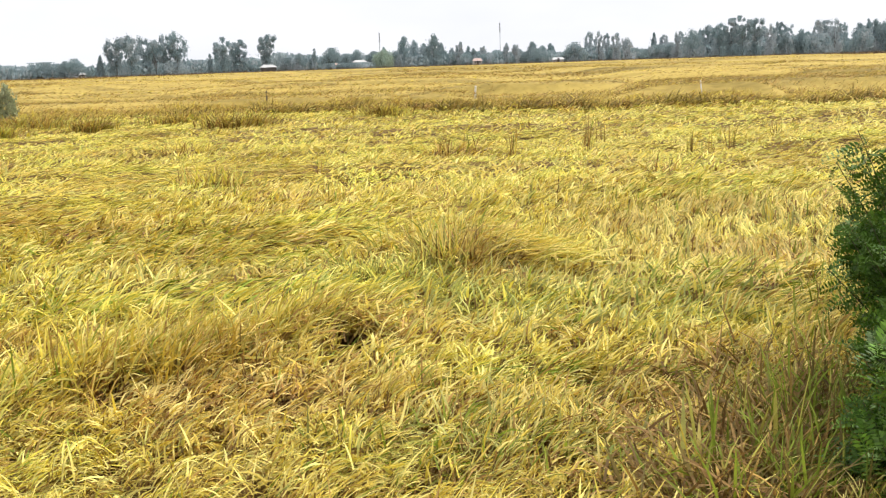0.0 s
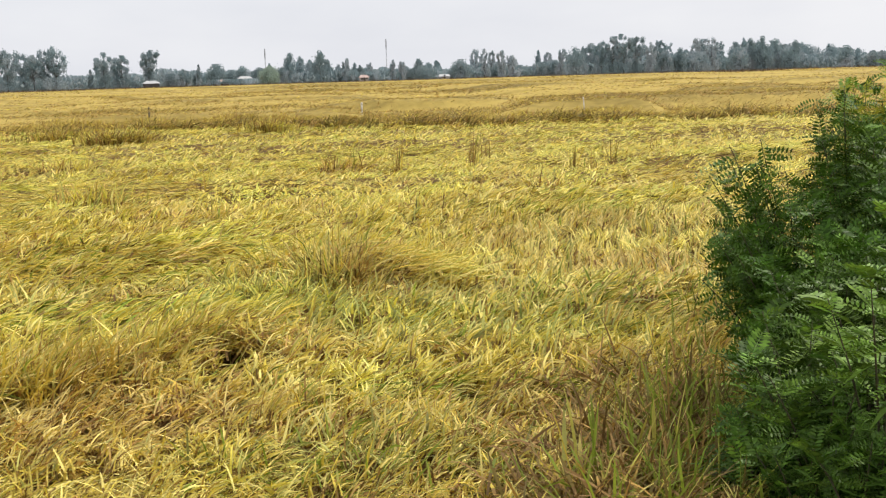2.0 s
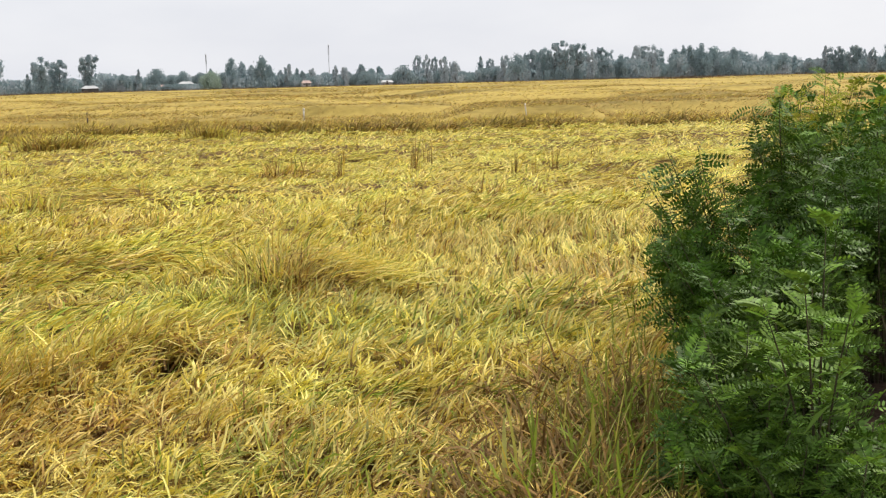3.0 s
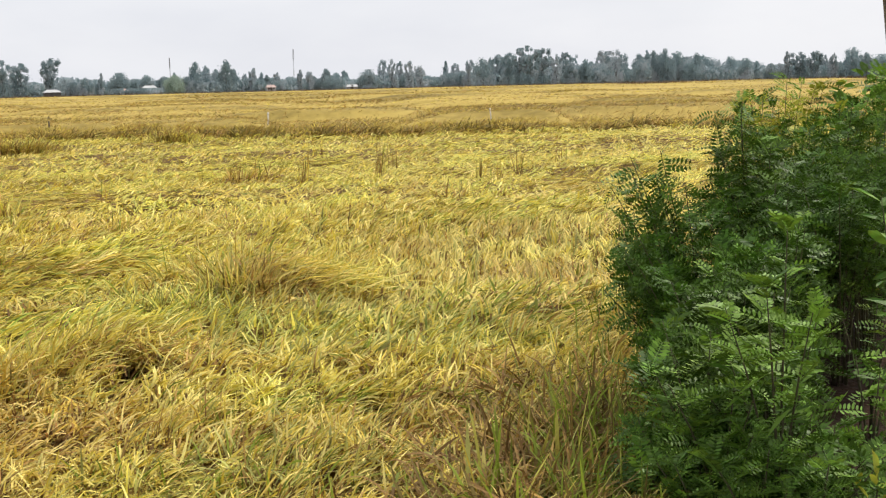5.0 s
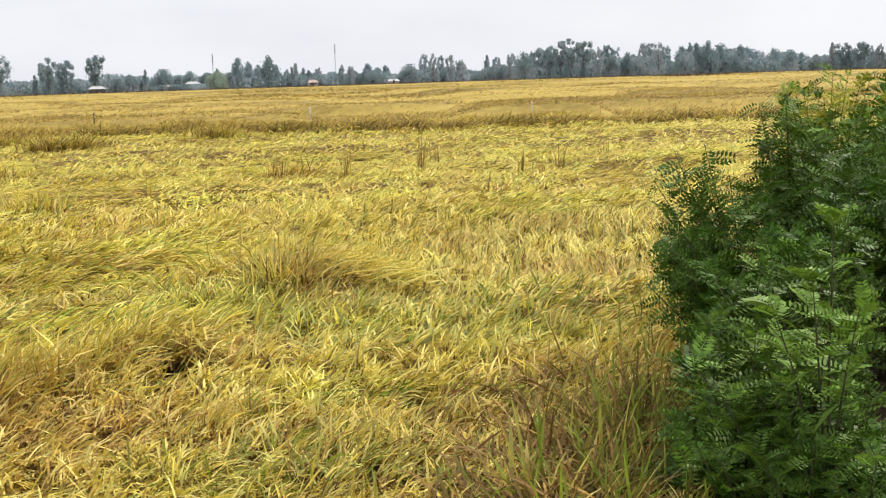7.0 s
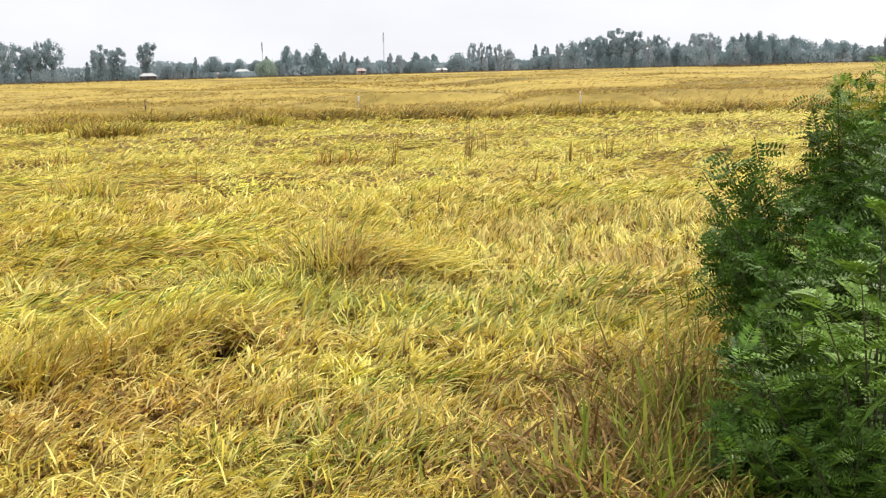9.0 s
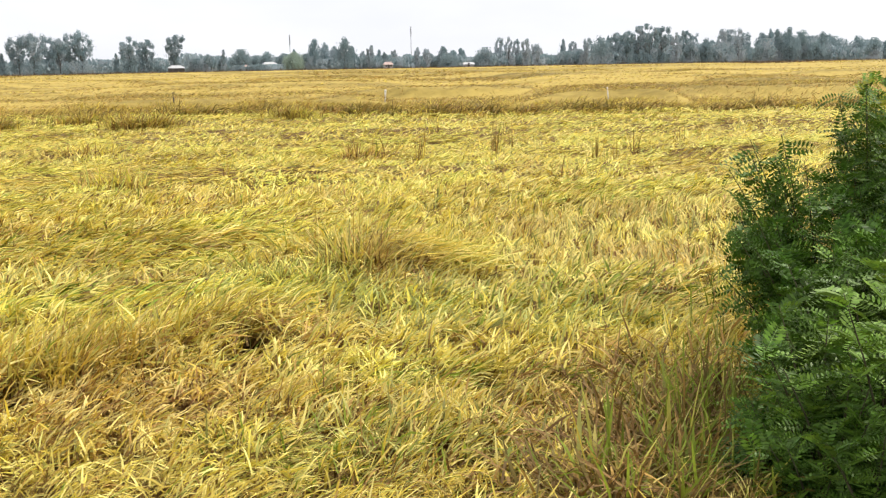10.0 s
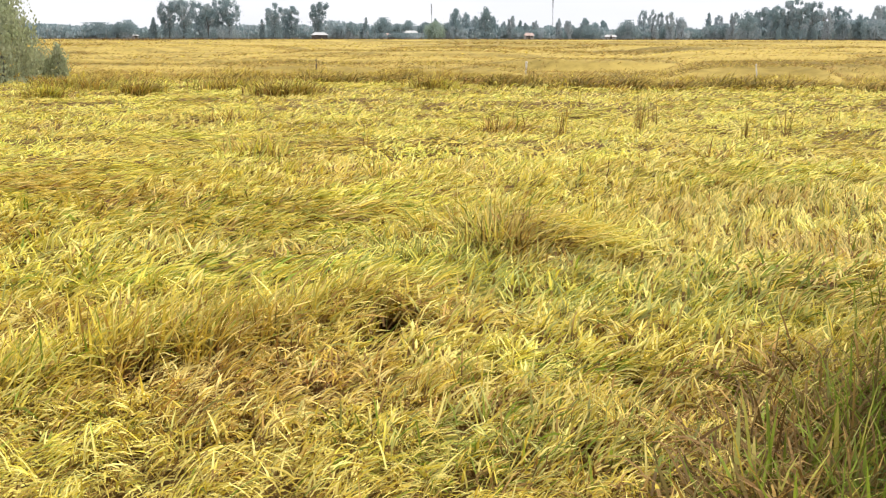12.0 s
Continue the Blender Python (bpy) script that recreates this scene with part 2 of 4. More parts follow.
def ridge_y(x):
    """Where the taller, half-standing rice breaks off, for each x."""
    return 6.62 + np.minimum(x + 1.15, 0) * 1.25 + 0.12 * np.sin(x * 5.0)


def edge_y(x):
    """Where the flattened rice ends and the standing rice begins."""
    x = np.asarray(x, float)
    return 37.2 + 3.6 / (1 + np.exp((x + 2.2) * 2.0)) + (vnoise(x, 0 * x, 1.6, 3) - 0.5) * 2.6 + (vnoise(x, 0 * x, 5.5, 5) - 0.5) * 2.4 - 0.05 * np.maximum(x, 0)


def mat_height(x, y):
    """Top of the flattened rice."""
    z = 0.25 + 0.11 * (vnoise(x, y, 1.7, 1) - 0.5) + 0.06 * (vnoise(x, y, 0.55, 2) - 0.5) + 0.12 * (vnoise(x, y, 5.0, 4) - 0.5) * np.clip((y - 9) / 8, 0, 1)
    back = y - ridge_y(x)
    side = 1 / (1 + np.exp((x + 0.45) * 9))
    z = z + 0.13 * np.clip(vnoise(x, y, 0.7, 3) + 0.1, 0, 1) * side / (1 + np.exp(-back / 0.10)) * np.exp(-np.maximum(back, 0) / 0.9)
    z = z + 0.17 * spot(x, y, -0.42, 9.05, 0.5, 0.45)
    z = z - 0.36 * spot(x, y, -0.88, 6.50, 0.10, 0.21) - 0.2 * spot(x, y, -0.62, 6.72, 0.06, 0.07) - 0.2 * spot(x, y, -0.63, 4.24, 0.05, 0.08)
    z = z + 0.10 * spot(x, y, 1.3, 8.3, 0.7, 0.5) - 0.08 * spot(x, y, 0.2, 7.3, 0.6, 0.4)
    return z


def blades(name, base, heading, a0, a1, length, width, mat, mats, label, segs=3, category="rice", twist=0.5):
    """Many grass blades in one mesh: each rises from its base at a0, bends to a1 and tapers to a point."""
    n = len(base)
    u = (np.arange(segs) + 0.5) / segs
    el = a0[:, None] + (a1 - a0)[:, None] * u
    step = (length / segs)[:, None]
    hx, hy = np.cos(heading)[:, None], np.sin(heading)[:, None]
    d = np.stack([np.cos(el) * hx * step, np.cos(el) * hy * step, np.sin(el) * step], -1)
    spine = np.concatenate([np.zeros((n, 1, 3)), np.cumsum(d, 1)], 1) + base[:, None, :]
    tw = rng.normal(0, twist, n)
    side = np.stack([-np.sin(heading) * np.cos(tw), np.cos(heading) * np.cos(tw), np.sin(tw)], -1)
    prof = np.array([0.8, 1.0, 1.0, 0.85, 0.2])[np.round(np.linspace(0, 4, segs + 1)).astype(int)]
    prof[-1] = 0.22
    off = side[:, None, :] * (width[:, None] * prof)[..., None] / 2
    v = np.stack([spine - off, spine + off], 2).reshape(-1, 3)
    row = np.arange(segs)[None, :] * 2 + np.arange(n)[:, None] * 2 * (segs + 1)
    q = np.stack([row, row + 1, row + 3, row + 2], -1).reshape(-1, 4)
    index = np.repeat(mat[:, None], segs, 1)
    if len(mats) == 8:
        # the foot is a withered sheath, its brown also standing for shade in the gaps
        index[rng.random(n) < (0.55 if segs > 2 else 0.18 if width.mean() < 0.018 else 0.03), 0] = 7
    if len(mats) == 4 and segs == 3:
        # bare stems below, dark olive also for shade there; leaves and grain above
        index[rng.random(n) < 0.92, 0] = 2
    me = mesh_of(name, v, q, mats, index.ravel())
    return tagged(new(name, me), label, category, kind="stuff")


def wedge(n, r0, r1, a0=-28.5, a1=30.0):
    """n places spread over a part of a ring round the viewpoint."""
    r = np.sqrt(rng.random(n) * (r1 * r1 - r0 * r0) + r0 * r0)
    a = np.radians(a0 + (a1 - a0) * rng.random(n))
    return r * np.sin(a), r * np.cos(a)


def choose(weights):
    """One column for each row of weights."""
    c = np.cumsum(weights, 1)
    return (rng.random(len(c))[:, None] * c[:, -1:] > c).sum(1)


def tube(bm, points, radii, sides=6):
    """A tapered round limb along points."""
    rings = []
    for i, p in enumerate(points):
        p = Vector(p)
        d = (Vector(points[min(i + 1, len(points) - 1)]) - Vector(points[max(i - 1, 0)])).normalized()
        a = d.orthogonal().normalized()
        b = d.cross(a)
        rings.append([bm.verts.new(p + (a * math.cos(k * math.tau / sides) + b * math.sin(k * math.tau / sides)) * radii[i]) for k in range(sides)])
    for r0, r1 in zip(rings, rings[1:]):
        for k in range(sides):
            f = bm.faces.new((r0[k], r0[(k + 1) % sides], r1[(k + 1) % sides], r1[k]))
            f.smooth = True
    bm.faces.new(rings[0][::-1])
    bm.faces.new(rings[-1])


def box(bm, x0, x1, y0, y1, z0, z1):
    v = [bm.verts.new((x, y, z)) for z in (z0, z1) for x, y in ((x0, y0), (x1, y0), (x1, y1), (x0, y1))]
    for f in ((3, 2, 1, 0), (4, 5, 6, 7), (0, 1, 5, 4), (1, 2, 6, 5), (2, 3, 7, 6), (3, 0, 4, 7)):
        bm.faces.new([v[i] for i in f])


def at_bearing(az, dist):
    return dist * math.sin(radians(az)), dist * math.cos(radians(az))


# ---- ground: one sheet to the horizon ----
def bund_centre(y):
    return 0.98 + 0.30 * y


def ground_height(x, y):
    inside = 1 / (1 + np.exp((y - edge_y(x)) * 2)) * np.clip((y - 1.5), 0, 1)
    z = (mat_height(x, y) - 0.20 + 0.09 * np.clip((np.hypot(x, y) - 11) / 8, 0, 1)) * inside
    bund = np.exp(-((x - bund_centre(y)) / 0.95) ** 4) * np.clip((9.0 - y) / 1.5, 0, 1) + 0.9 * np.clip((2.9 - np.hypot(x, y)) / 1.6, 0, 1)
    return np.where(bund > 0.02, np.maximum(z * (1 - bund), 0.24 * np.minimum(bund, 1) + 0.05 * vnoise(x, y, 0.3, 5) * bund), z)


radii = np.concatenate([[0.0], np.geomspace(0.4, 3.2, 40), np.geomspace(3.25, 60, 150), np.geomspace(64, 2600, 40)])
angles = np.concatenate([np.linspace(-34, 36, 211), np.linspace(38, 324, 140)])
RR, AA = np.meshgrid(radii, np.radians(angles), indexing="ij")
GX, GY = RR * np.sin(AA), RR * np.cos(AA)
GZ = np.where(RR < 75, ground_height(GX, GY), 0.0)
na = len(angles)
ii, jj = np.meshgrid(np.arange(len(radii) - 1), np.arange(na), indexing="ij")
gq = np.stack([ii * na + jj, (ii + 1) * na + jj, (ii + 1) * na + (jj + 1) % na, ii * na + (jj + 1) % na], -1).reshape(-1, 4)[:, ::-1]
cx = GX[:-1].ravel()
cy = GY[:-1].ravel()
soil = (np.abs(cx - bund_centre(cy)) < 0.95 + 0.4 * vnoise(cx, cy, 0.35, 6)) & (cy < 8.3) & (cy > -30)
ground = new("ground", mesh_of("ground", np.stack([GX, GY, GZ], -1).reshape(-1, 3), gq, [M_LITTER, M_SOIL], soil.astype(int)))
tagged(ground, "flat straw-littered field soil with a bare earth bund", "ground", kind="structure")

# ---- standing rice: its closed top far away ----
fr = np.concatenate([np.linspace(40.5, 90, 95), np.geomspace(90.5, 345, 65)])
fa = np.linspace(-38, 40, 230)
FR, FA = np.meshgrid(fr, np.radians(fa), indexing="ij")
FX, FY = FR * np.sin(FA), FR * np.cos(FA)


def rice_top(x, y):
    r = np.hypot(x, y)
    # plots that stand upright beside plots that have sunk, larger further out
    wa, wb = np.clip((85 - r) / 30, 0, 1), np.clip((r - 120) / 60, 0, 1)
    lift = 0.0
    for w, sx, sy, k in ((wa, 6.0, 8.0, 6), ((1 - wa) * (1 - wb), 12.0, 20.0, 9), (wb, 26.0, 46.0, 11)):
        lift = lift + w / (1 + np.exp(-(vnoise(x * sy / sx, y + 0.12 * x, sy, k) - 0.5) * 30))
    z = 0.28 + 0.50 * lift + 0.10 * (vnoise(x * 0.5, y, 2.0, 10) - 0.5) + 0.14 * (vnoise(x, y, 0.8, 7) - 0.5)
    # furrows and gaps between the plots run across the view
    wob = y + 0.10 * x + 2.0 * vnoise(x, y, 22.0, 8)
    for at, wide, deep in ((49, 0.9, 0.4), (56, 1.2, 0.45), (66, 1.5, 0.5), (80, 1.8, 0.5), (98, 2.2, 0.55), (122, 3.0, 0.6), (155, 4.0, 0.6), (205, 6.0, 0.6), (262, 8.0, 0.6)):
        z = z - deep * np.exp(-((wob - at) / wide) ** 2) * np.clip(vnoise(x, y, 9.0, at) * 3.0 - 1.1, 0, 1)
    return z


FZ = rice_top(FX, FY)
FZ = np.minimum(FZ - 0.08, 0.02 + 0.2 * np.maximum(FY - edge_y(FX) - 5.0, 0))
FZ[-1] = 0.0
nb = len(fa)
ii, jj = np.meshgrid(np.arange(len(fr) - 1), np.arange(nb - 1), indexing="ij")
fq = np.stack([ii * nb + jj, ii * nb + jj + 1, (ii + 1) * nb + jj + 1, (ii + 1) * nb + jj], -1).reshape(-1, 4)
tagged(new("rice_canopy", mesh_of("rice_canopy", np.stack([FX, FY, FZ], -1).reshape(-1, 3), fq, [M_CANOPY])), "ripe golden standing rice reaching to the tree line", "rice", kind="stuff")


# ---- flattened rice, blade by blade ----
def lodged(name, n, r0, r1, length, width, segs, label, per=9, clump=0.045):
    x, y = wedge(n // per, r0, r1)
    keep = (y < edge_y(x) + 0.6) & ((x < bund_centre(y) - 0.75 + 0.3 * np.clip((y - 5) / 1.5, 0, 1)) | (y > 8.5))
    keep &= rng.random(len(x)) > 1.4 * np.exp(-(((x + 0.89) / 0.125) ** 4 + ((y - 6.36) / 0.37) ** 4))
    keep &= np.hypot((x + 0.63) / 0.05, (y - 4.18) / 0.12) > 1
    keep &= rng.random(len(x)) > 0.95 * np.exp(-((x - 0.80 - 0.316 * (y - 4.05)) / 0.28) ** 4) * np.clip((5.5 - y) / 0.6, 0, 1)
    x, y = x[keep], y[keep]
    # every clump has its own lean; its blades fan out from it
    lean = rng.normal(0, 1, len(x))
    rise = rng.normal(0, 1, len(x))
    tone = rng.random((len(x), 6)) * (1.0 if r0 < 8 else 0.5 if r0 < 15 else 0.1) + (0.0 if r0 < 8 else 0.35 if r0 < 15 else 0.75)
    x, y, lean, rise, tone = (np.repeat(v, per, axis=0) for v in (x, y, lean, rise, tone))
    n = len(x)
    x, y = x + rng.normal(0, clump, n), y + rng.normal(0, clump, n)
    z = mat_height(x, y)
    # flat: combed over by the wind; the rest stands up in tufts
    flat = np.clip((vnoise(x, y, 1.9, 9) - 0.45) * 3.2 + 0.5 * (vnoise(x, y, 0.6, 10) - 0.5), 0, 1)
    flat = np.clip(flat + 0.8 * spot(x, y, 1.4, 8.0, 0.7, 0.7) + 0.7 * spot(x, y, 0.5, 5.75, 0.8, 0.25) + 0.6 * spot(x, y, -2.6, 10.4, 1.6, 2.0), 0, 1)
    pale = np.clip(1.2 * spot(x, y, 2.2, 11.6, 1.3, 2.4) + 0.9 * spot(x, y, 0.9, 9.4, 1.1, 1.6) + 0.8 * spot(x, y, -1.9, 8.8, 1.6, 0.5), 0, 1)
    grey = np.clip(1.1 * spot(x, y, -0.35, 8.0, 0.85, 0.6) + 0.5 * spot(x, y, 0.1, 7.0, 0.8, 0.5) + 0.8 * spot(x, y, -0.12, 4.62, 0.5, 0.35) + 0.6 * spot(x, y, 1.1, 7.2, 0.6, 0.5) + 0.5 * spot(x, y, -2.3, 8.9, 0.9, 0.35), 0, 1)
    green = np.clip(0.9 * spot(x, y, 1.3, 7.8, 0.7, 0.5) + 0.4 * spot(x, y, -0.15, 4.6, 0.5, 0.35) + 0.5 * spot(x, y, 0.6, 5.6, 0.7, 0.15) + 0.35 * spot(x, y, -2.2, 7.8, 0.8, 0.6) + 0.3 * spot(x, y, -3.2, 10.6, 1.2, 0.8) + 0.25 * spot(x, y, 2.4, 13.5, 1.0, 1.5), 0, 1)
    lime = np.clip(0.7 * spot(x, y, 2.0, 15.0, 2.5, 2.0) + 1.0 * np.clip((y - 15) / 6, 0, 1) + 0.5 * spot(x, y, -2.6, 10.2, 1.5, 1.6), 0, 1)
    back = y - ridge_y(x)
    brown = np.exp(-(back / 0.14) ** 2) * (x < -0.4) * (0.3 + 0.7 * vnoise(x, y, 0.5, 5)) + 0.9 * spot(x, y, -0.42, 8.8, 0.3, 0.25) + 1.1 * spot(x, y, -1.0, 6.75, 0.3, 0.16) + 1.2 * spot(x, y, 0.95, 4.6, 0.45, 0.9) + 0.9 * spot(x, y, 2.3, 14.2, 0.35, 0.25) + 0.8 * spot(x, y, 2.9, 15.7, 0.3, 0.2) + 0.4 * spot(x, y, -2.0, 5.0, 0.5, 0.4)
    near = np.clip((7.2 - y) / 1.6, 0, 1)
    flat = flat * (1 - 0.6 * near * (1 - spot(x, y, 0.5, 5.75, 0.9, 0.3)))
    pale = np.clip(pale + near * (0.2 + 0.3 * (x < -0.3)), 0, 1)
    flat = np.clip(flat - 0.9 * pale - 0.8 * grey - 0.6 * brown, 0, 1)
    w = np.stack([(0.42 if r0 < 15 else 0.14) + 2.8 * pale + 0.4 * (1 - flat), 1.05 + 0.6 * flat - 0.4 * pale, (0.45 if r0 < 15 else 0.85) - 0.25 * near + 0.8 * flat + 0.6 * lime, 0.06 + 2.8 * green + 0.12 * flat, (0.24 if r0 < 15 else 0.06) + 0.10 * near + 0.12 * near * (x < -0.3) + 1.5 * brown, 0.06 + 2.8 * grey + 0.9 * pale * (y > 8) + 0.1 * (1 - flat)], 1)
    mat = choose(w * (0.15 + tone))
    swirl = 0.35 + (2.4 if r0 < 8 else 1.7) * (vnoise(x, y, 3.4, 11) - 0.5) + 1.4 * (vnoise(x, y, 1.0, 2) - 0.5)
    up = 1 - flat
    heading = swirl + lean * (0.26 + 0.75 * up) + rng.normal(0, 0.16 + 0.42 * up, n)
    calm = 1.0 if r0 < 15 else 0.35
    a0 = np.radians((20 if r0 < 15 else 15) + 22 * calm * up + 16 * pale * (y > 7.5) + calm * rise * (5 + 10 * up) + rng.normal(0, 8, n))
    a1 = np.radians(-32 + 30 * up + 12 * pale * (y > 7.5) + rise * 10 + rng.normal(0, 15, n))
    ln = length * (0.65 + 0.7 * rng.random(n)) * (1.15 - 0.25 * up)
    wd = width * (0.6 + 0.8 * rng.random(n))
    if r0 < 8:
        wd, ln = wd * np.clip(y / 6.4, 0.58, 1.15), ln * np.clip(y / 6.0, 0.8, 1.1)
    zb = z - 0.09 + 0.05 * rng.random(n) - 0.04 * up + 0.025 * rise
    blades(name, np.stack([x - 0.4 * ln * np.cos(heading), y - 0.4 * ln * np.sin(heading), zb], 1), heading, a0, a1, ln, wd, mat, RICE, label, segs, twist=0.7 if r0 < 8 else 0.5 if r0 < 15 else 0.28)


lodged("flattened_rice", 84500, 3.6, 8.0, 0.18, 0.0112, 3, "wind-flattened ripe rice, golden straw and yellow-green leaves", 15, 0.03)
lodged("flattened_rice", 88000, 8.0, 15.0, 0.185, 0.0145, 2, "wind-flattened ripe rice further out, golden and lime", 12, 0.04)
lodged("flattened_rice", 80500, 15.0, 26.0, 0.175, 0.0185, 2, "flattened ripe rice in the middle of the field", 4, 0.05)
lodged("flattened_rice", 69500, 26.0, 43.0, 0.18, 0.027, 2, "flattened ripe rice before the standing crop", 3, 0.07)


def around(n, r0, r1, a0, a1, width):
    """Sparse rice round about, on the near side and beside the bund."""
    x, y = wedge(n, r0, r1, a0, a1)
    keep = (np.abs(x - bund_centre(y)) > 1.0) & (np.hypot(x, y) > 1.9)
    x, y = x[keep], y[keep]
    n = len(x)
    z = np.where(y > 1.5, mat_height(x, y) - 0.1, 0.0)
    blades("flattened_rice", np.stack([x, y, z], 1), 0.4 + rng.normal(0, 0.7, n), np.radians(rng.normal(40, 12, n)), np.radians(rng.normal(0, 20, n)), 12 * width + 0.08 + 0.1 * rng.random(n), width + 0 * x, choose(np.tile((0.6, 1, 0.7, 0.1, 0.5, 0.1), (n, 1))), RICE[:6], "wind-flattened rice beside the bund", 2)


around(12000, 1.8, 3.7, -60, 33, 0.0095)
around(26000, 1.9, 14.0, 31, 331, 0.022)

# ---- tufts that still stand ----
def tuft(name, cx, cy, n, rx, ry, length, width, weights, label, a0=72, a1=30, spread=12, base=-0.12, segs=3, toward=None, fan=0.5):
    x, y = cx + rng.normal(0, rx, n), cy + rng.normal(0, ry, n)
    z = mat_height(x, y) + base
    heading = np.arctan2(y - cy, x - cx) * 0.7 + rng.normal(0.2, 0.9, n) if toward is None else rng.normal(toward, fan, n)
    ln = length * (0.6 + 0.7 * rng.random(n))
    blades(name, np.stack([x, y, z], 1), heading, np.radians(rng.normal(a0, spread, n)), np.radians(rng.normal(a1, spread * 1.6, n)), ln, width * (0.6 + 0.7 * rng.random(n)),
           choose(np.tile(weights, (n, 1))), RICE, label, segs)


tuft("rice_tussock", -0.95, 8.35, 480, 0.24, 0.15, 0.19, 0.012, (1.0, 0.2, 0.2, 0.35, 0.4, 1.8, 0.5), "grey-green skirt of low straw round a rice tussock", 66, 20, 18, -0.09)
tuft("rice_tussock", 0.12, 7.75, 480, 0.28, 0.16, 0.18, 0.012, (1.1, 0.2, 0.2, 0.25, 0.4, 1.8, 0.4), "grey-green skirt of low straw round a rice tussock", 60, 10, 18, -0.09)
tuft("rice_tussock", -0.42, 8.25, 420, 0.34, 0.15, 0.18, 0.012, (1.5, 0.3, 0.2, 0.15, 0.6, 1.0, 0.3), "pale low straw at the foot of a rice tussock", 58, 10, 20, -0.08)
tuft("rice_tussock", -0.55, 9.25, 260, 0.34, 0.16, 0.40, 0.013, (0.5, 1.0, 1.5, 0.5, 0.1, 0.1), "taller yellow-green blades of a rice tussock", 70, 25, 15, -0.16)
tuft("rice_tussock", -0.38, 8.66, 600, 0.18, 0.13, 0.34, 0.0115, (1.9, 0.9, 0.7, 0.2, 0.8, 0.9, 0.4, 0.5), "bushy half-standing tussock of ripe rice with brown stems", 62, 22, 20, -0.13)
tuft("rice_tussock", 0.10, 8.95, 420, 0.26, 0.18, 0.36, 0.013, (0.7, 1.2, 1.3, 0.2, 0.2, 0.1), "yellow-green rice combed over beside a tussock", 36, -14, 12, -0.05, toward=-0.2)
for i in range(26):
    rx_ = -2.9 + 1.85 * i / 25 + 0.05 * math.sin(i * 9)
    ry_ = float(ridge_y(rx_)) + 0.10 * math.sin(i * 5)
    tuft("rice_ridge", rx_, ry_ + 0.28, 80, 0.13, 0.16, 0.27, 0.0125, (0.7, 1.2, 0.9, 0.12, 0.4, 0.1), "broken edge of half-standing rice with brown stems", 60, 8, 15, -0.08, toward=0.1, fan=0.7)
    if rx_ < -1.25:
        tuft("rice_ridge", rx_, ry_ + 0.12 + 0.06 * math.sin(i * 3), 22, 0.09, 0.10, 0.32, 0.0115, (0.9, 1.3, 1.1, 0.2, 0.3, 0.1), "upright yellow-green rice blades along a broken edge", 76, 46, 12, -0.12)
    if -1.42 < rx_ < -1.18 or rx_ < -2.2:
        continue
    tuft("rice_ridge", rx_, ry_ + 0.10, 34, 0.10, 0.07, 0.20, 0.011, (0.3, 0.5, 0.1, 0.05, 1.6, 0.1, 0.5), "brown bared stems under an edge of rice", 78, 50, 14, -0.12)
tuft("rice_ridge", -0.98, 6.84, 260, 0.18, 0.05, 0.24, 0.012, (0.3, 1, 0.4, 0.05, 1.5, 0.1), "rice hanging over a dark hollow in the crop", 48, -15, 14, toward=0.0)
tuft("rice_ridge", -0.64, 6.92, 110, 0.08, 0.04, 0.18, 0.012, (0.5, 1, 0.4, 0.05, 1.2, 0.1), "rice hanging over a small hollow in the crop", 48, -15, 14, toward=0.0)
tuft("grass_clump", -0.12, 4.62, 280, 0.36, 0.22, 0.20, 0.011, (1.2, 0.4, 0.6, 0.7, 0.3, 1.0), "green and grey grass tuft in the flattened rice", 62, 35, 14)
tuft("grass_clump", 1.35, 6.1, 120, 0.3, 0.3, 0.26, 0.009, (0.6, 0.8, 0.6, 0.4, 0.5, 0.4), "dry grass tuft beside the bund", 65, 30, 14)

# thin reeds and weeds standing out of the mat
for rx_, ry_, rh, rn in ((1.42, 20.7, 0.62, 26), (1.87, 23.2, 0.45, 10), (0.09, 19.6, 0.52, 18), (2.91, 18.8, 0.38, 16), (3.80, 20.4, 0.50, 16), (3.3, 19.4, 0.34, 10), (-2.72, 17.3, 0.30, 10), (0.6, 27.0, 0.5, 8), (5.1, 22.8, 0.4, 10)):
    tuft("reed_tuft", rx_, ry_, rn, 0.05, 0.05, rh, 0.013, (0.1, 0.4, 0.2, 0.4, 1.6, 0.1, 0.9), "thin brown reed tuft standing in flattened rice", 82, 72, 9, -0.08)
for rx_, ry_, rn in ((-3.94, 16.1, 220), (-0.95, 21.3, 120), (-6.0, 22.5, 120), (2.3, 16.5, 60)):
    tuft("rice_tussock", rx_, ry_, rn, 0.28, 0.2, 0.34, 0.016, (0.4, 0.9, 0.4, 0.1, 1.2, 0.3), "brownish rice tussock half standing in the mat", 70, 35, 12)

# dead tangled straw, then tall yellowing grass along the foot of the bund
for i in range(7):
    f = i / 6
    gx, gy = 0.62 + 0.56 * f, 3.95 + 1.7 * f
    tuft("dead_straw", gx, gy, 170, 0.17, 0.17, 0.26, 0.011, (0.1, 0.05, 0.1, 0.4, 0.9, 0.1, 1.6, 2.6), "tangled dead brown straw at the foot of the bund", 40, -12, 20, -0.06)
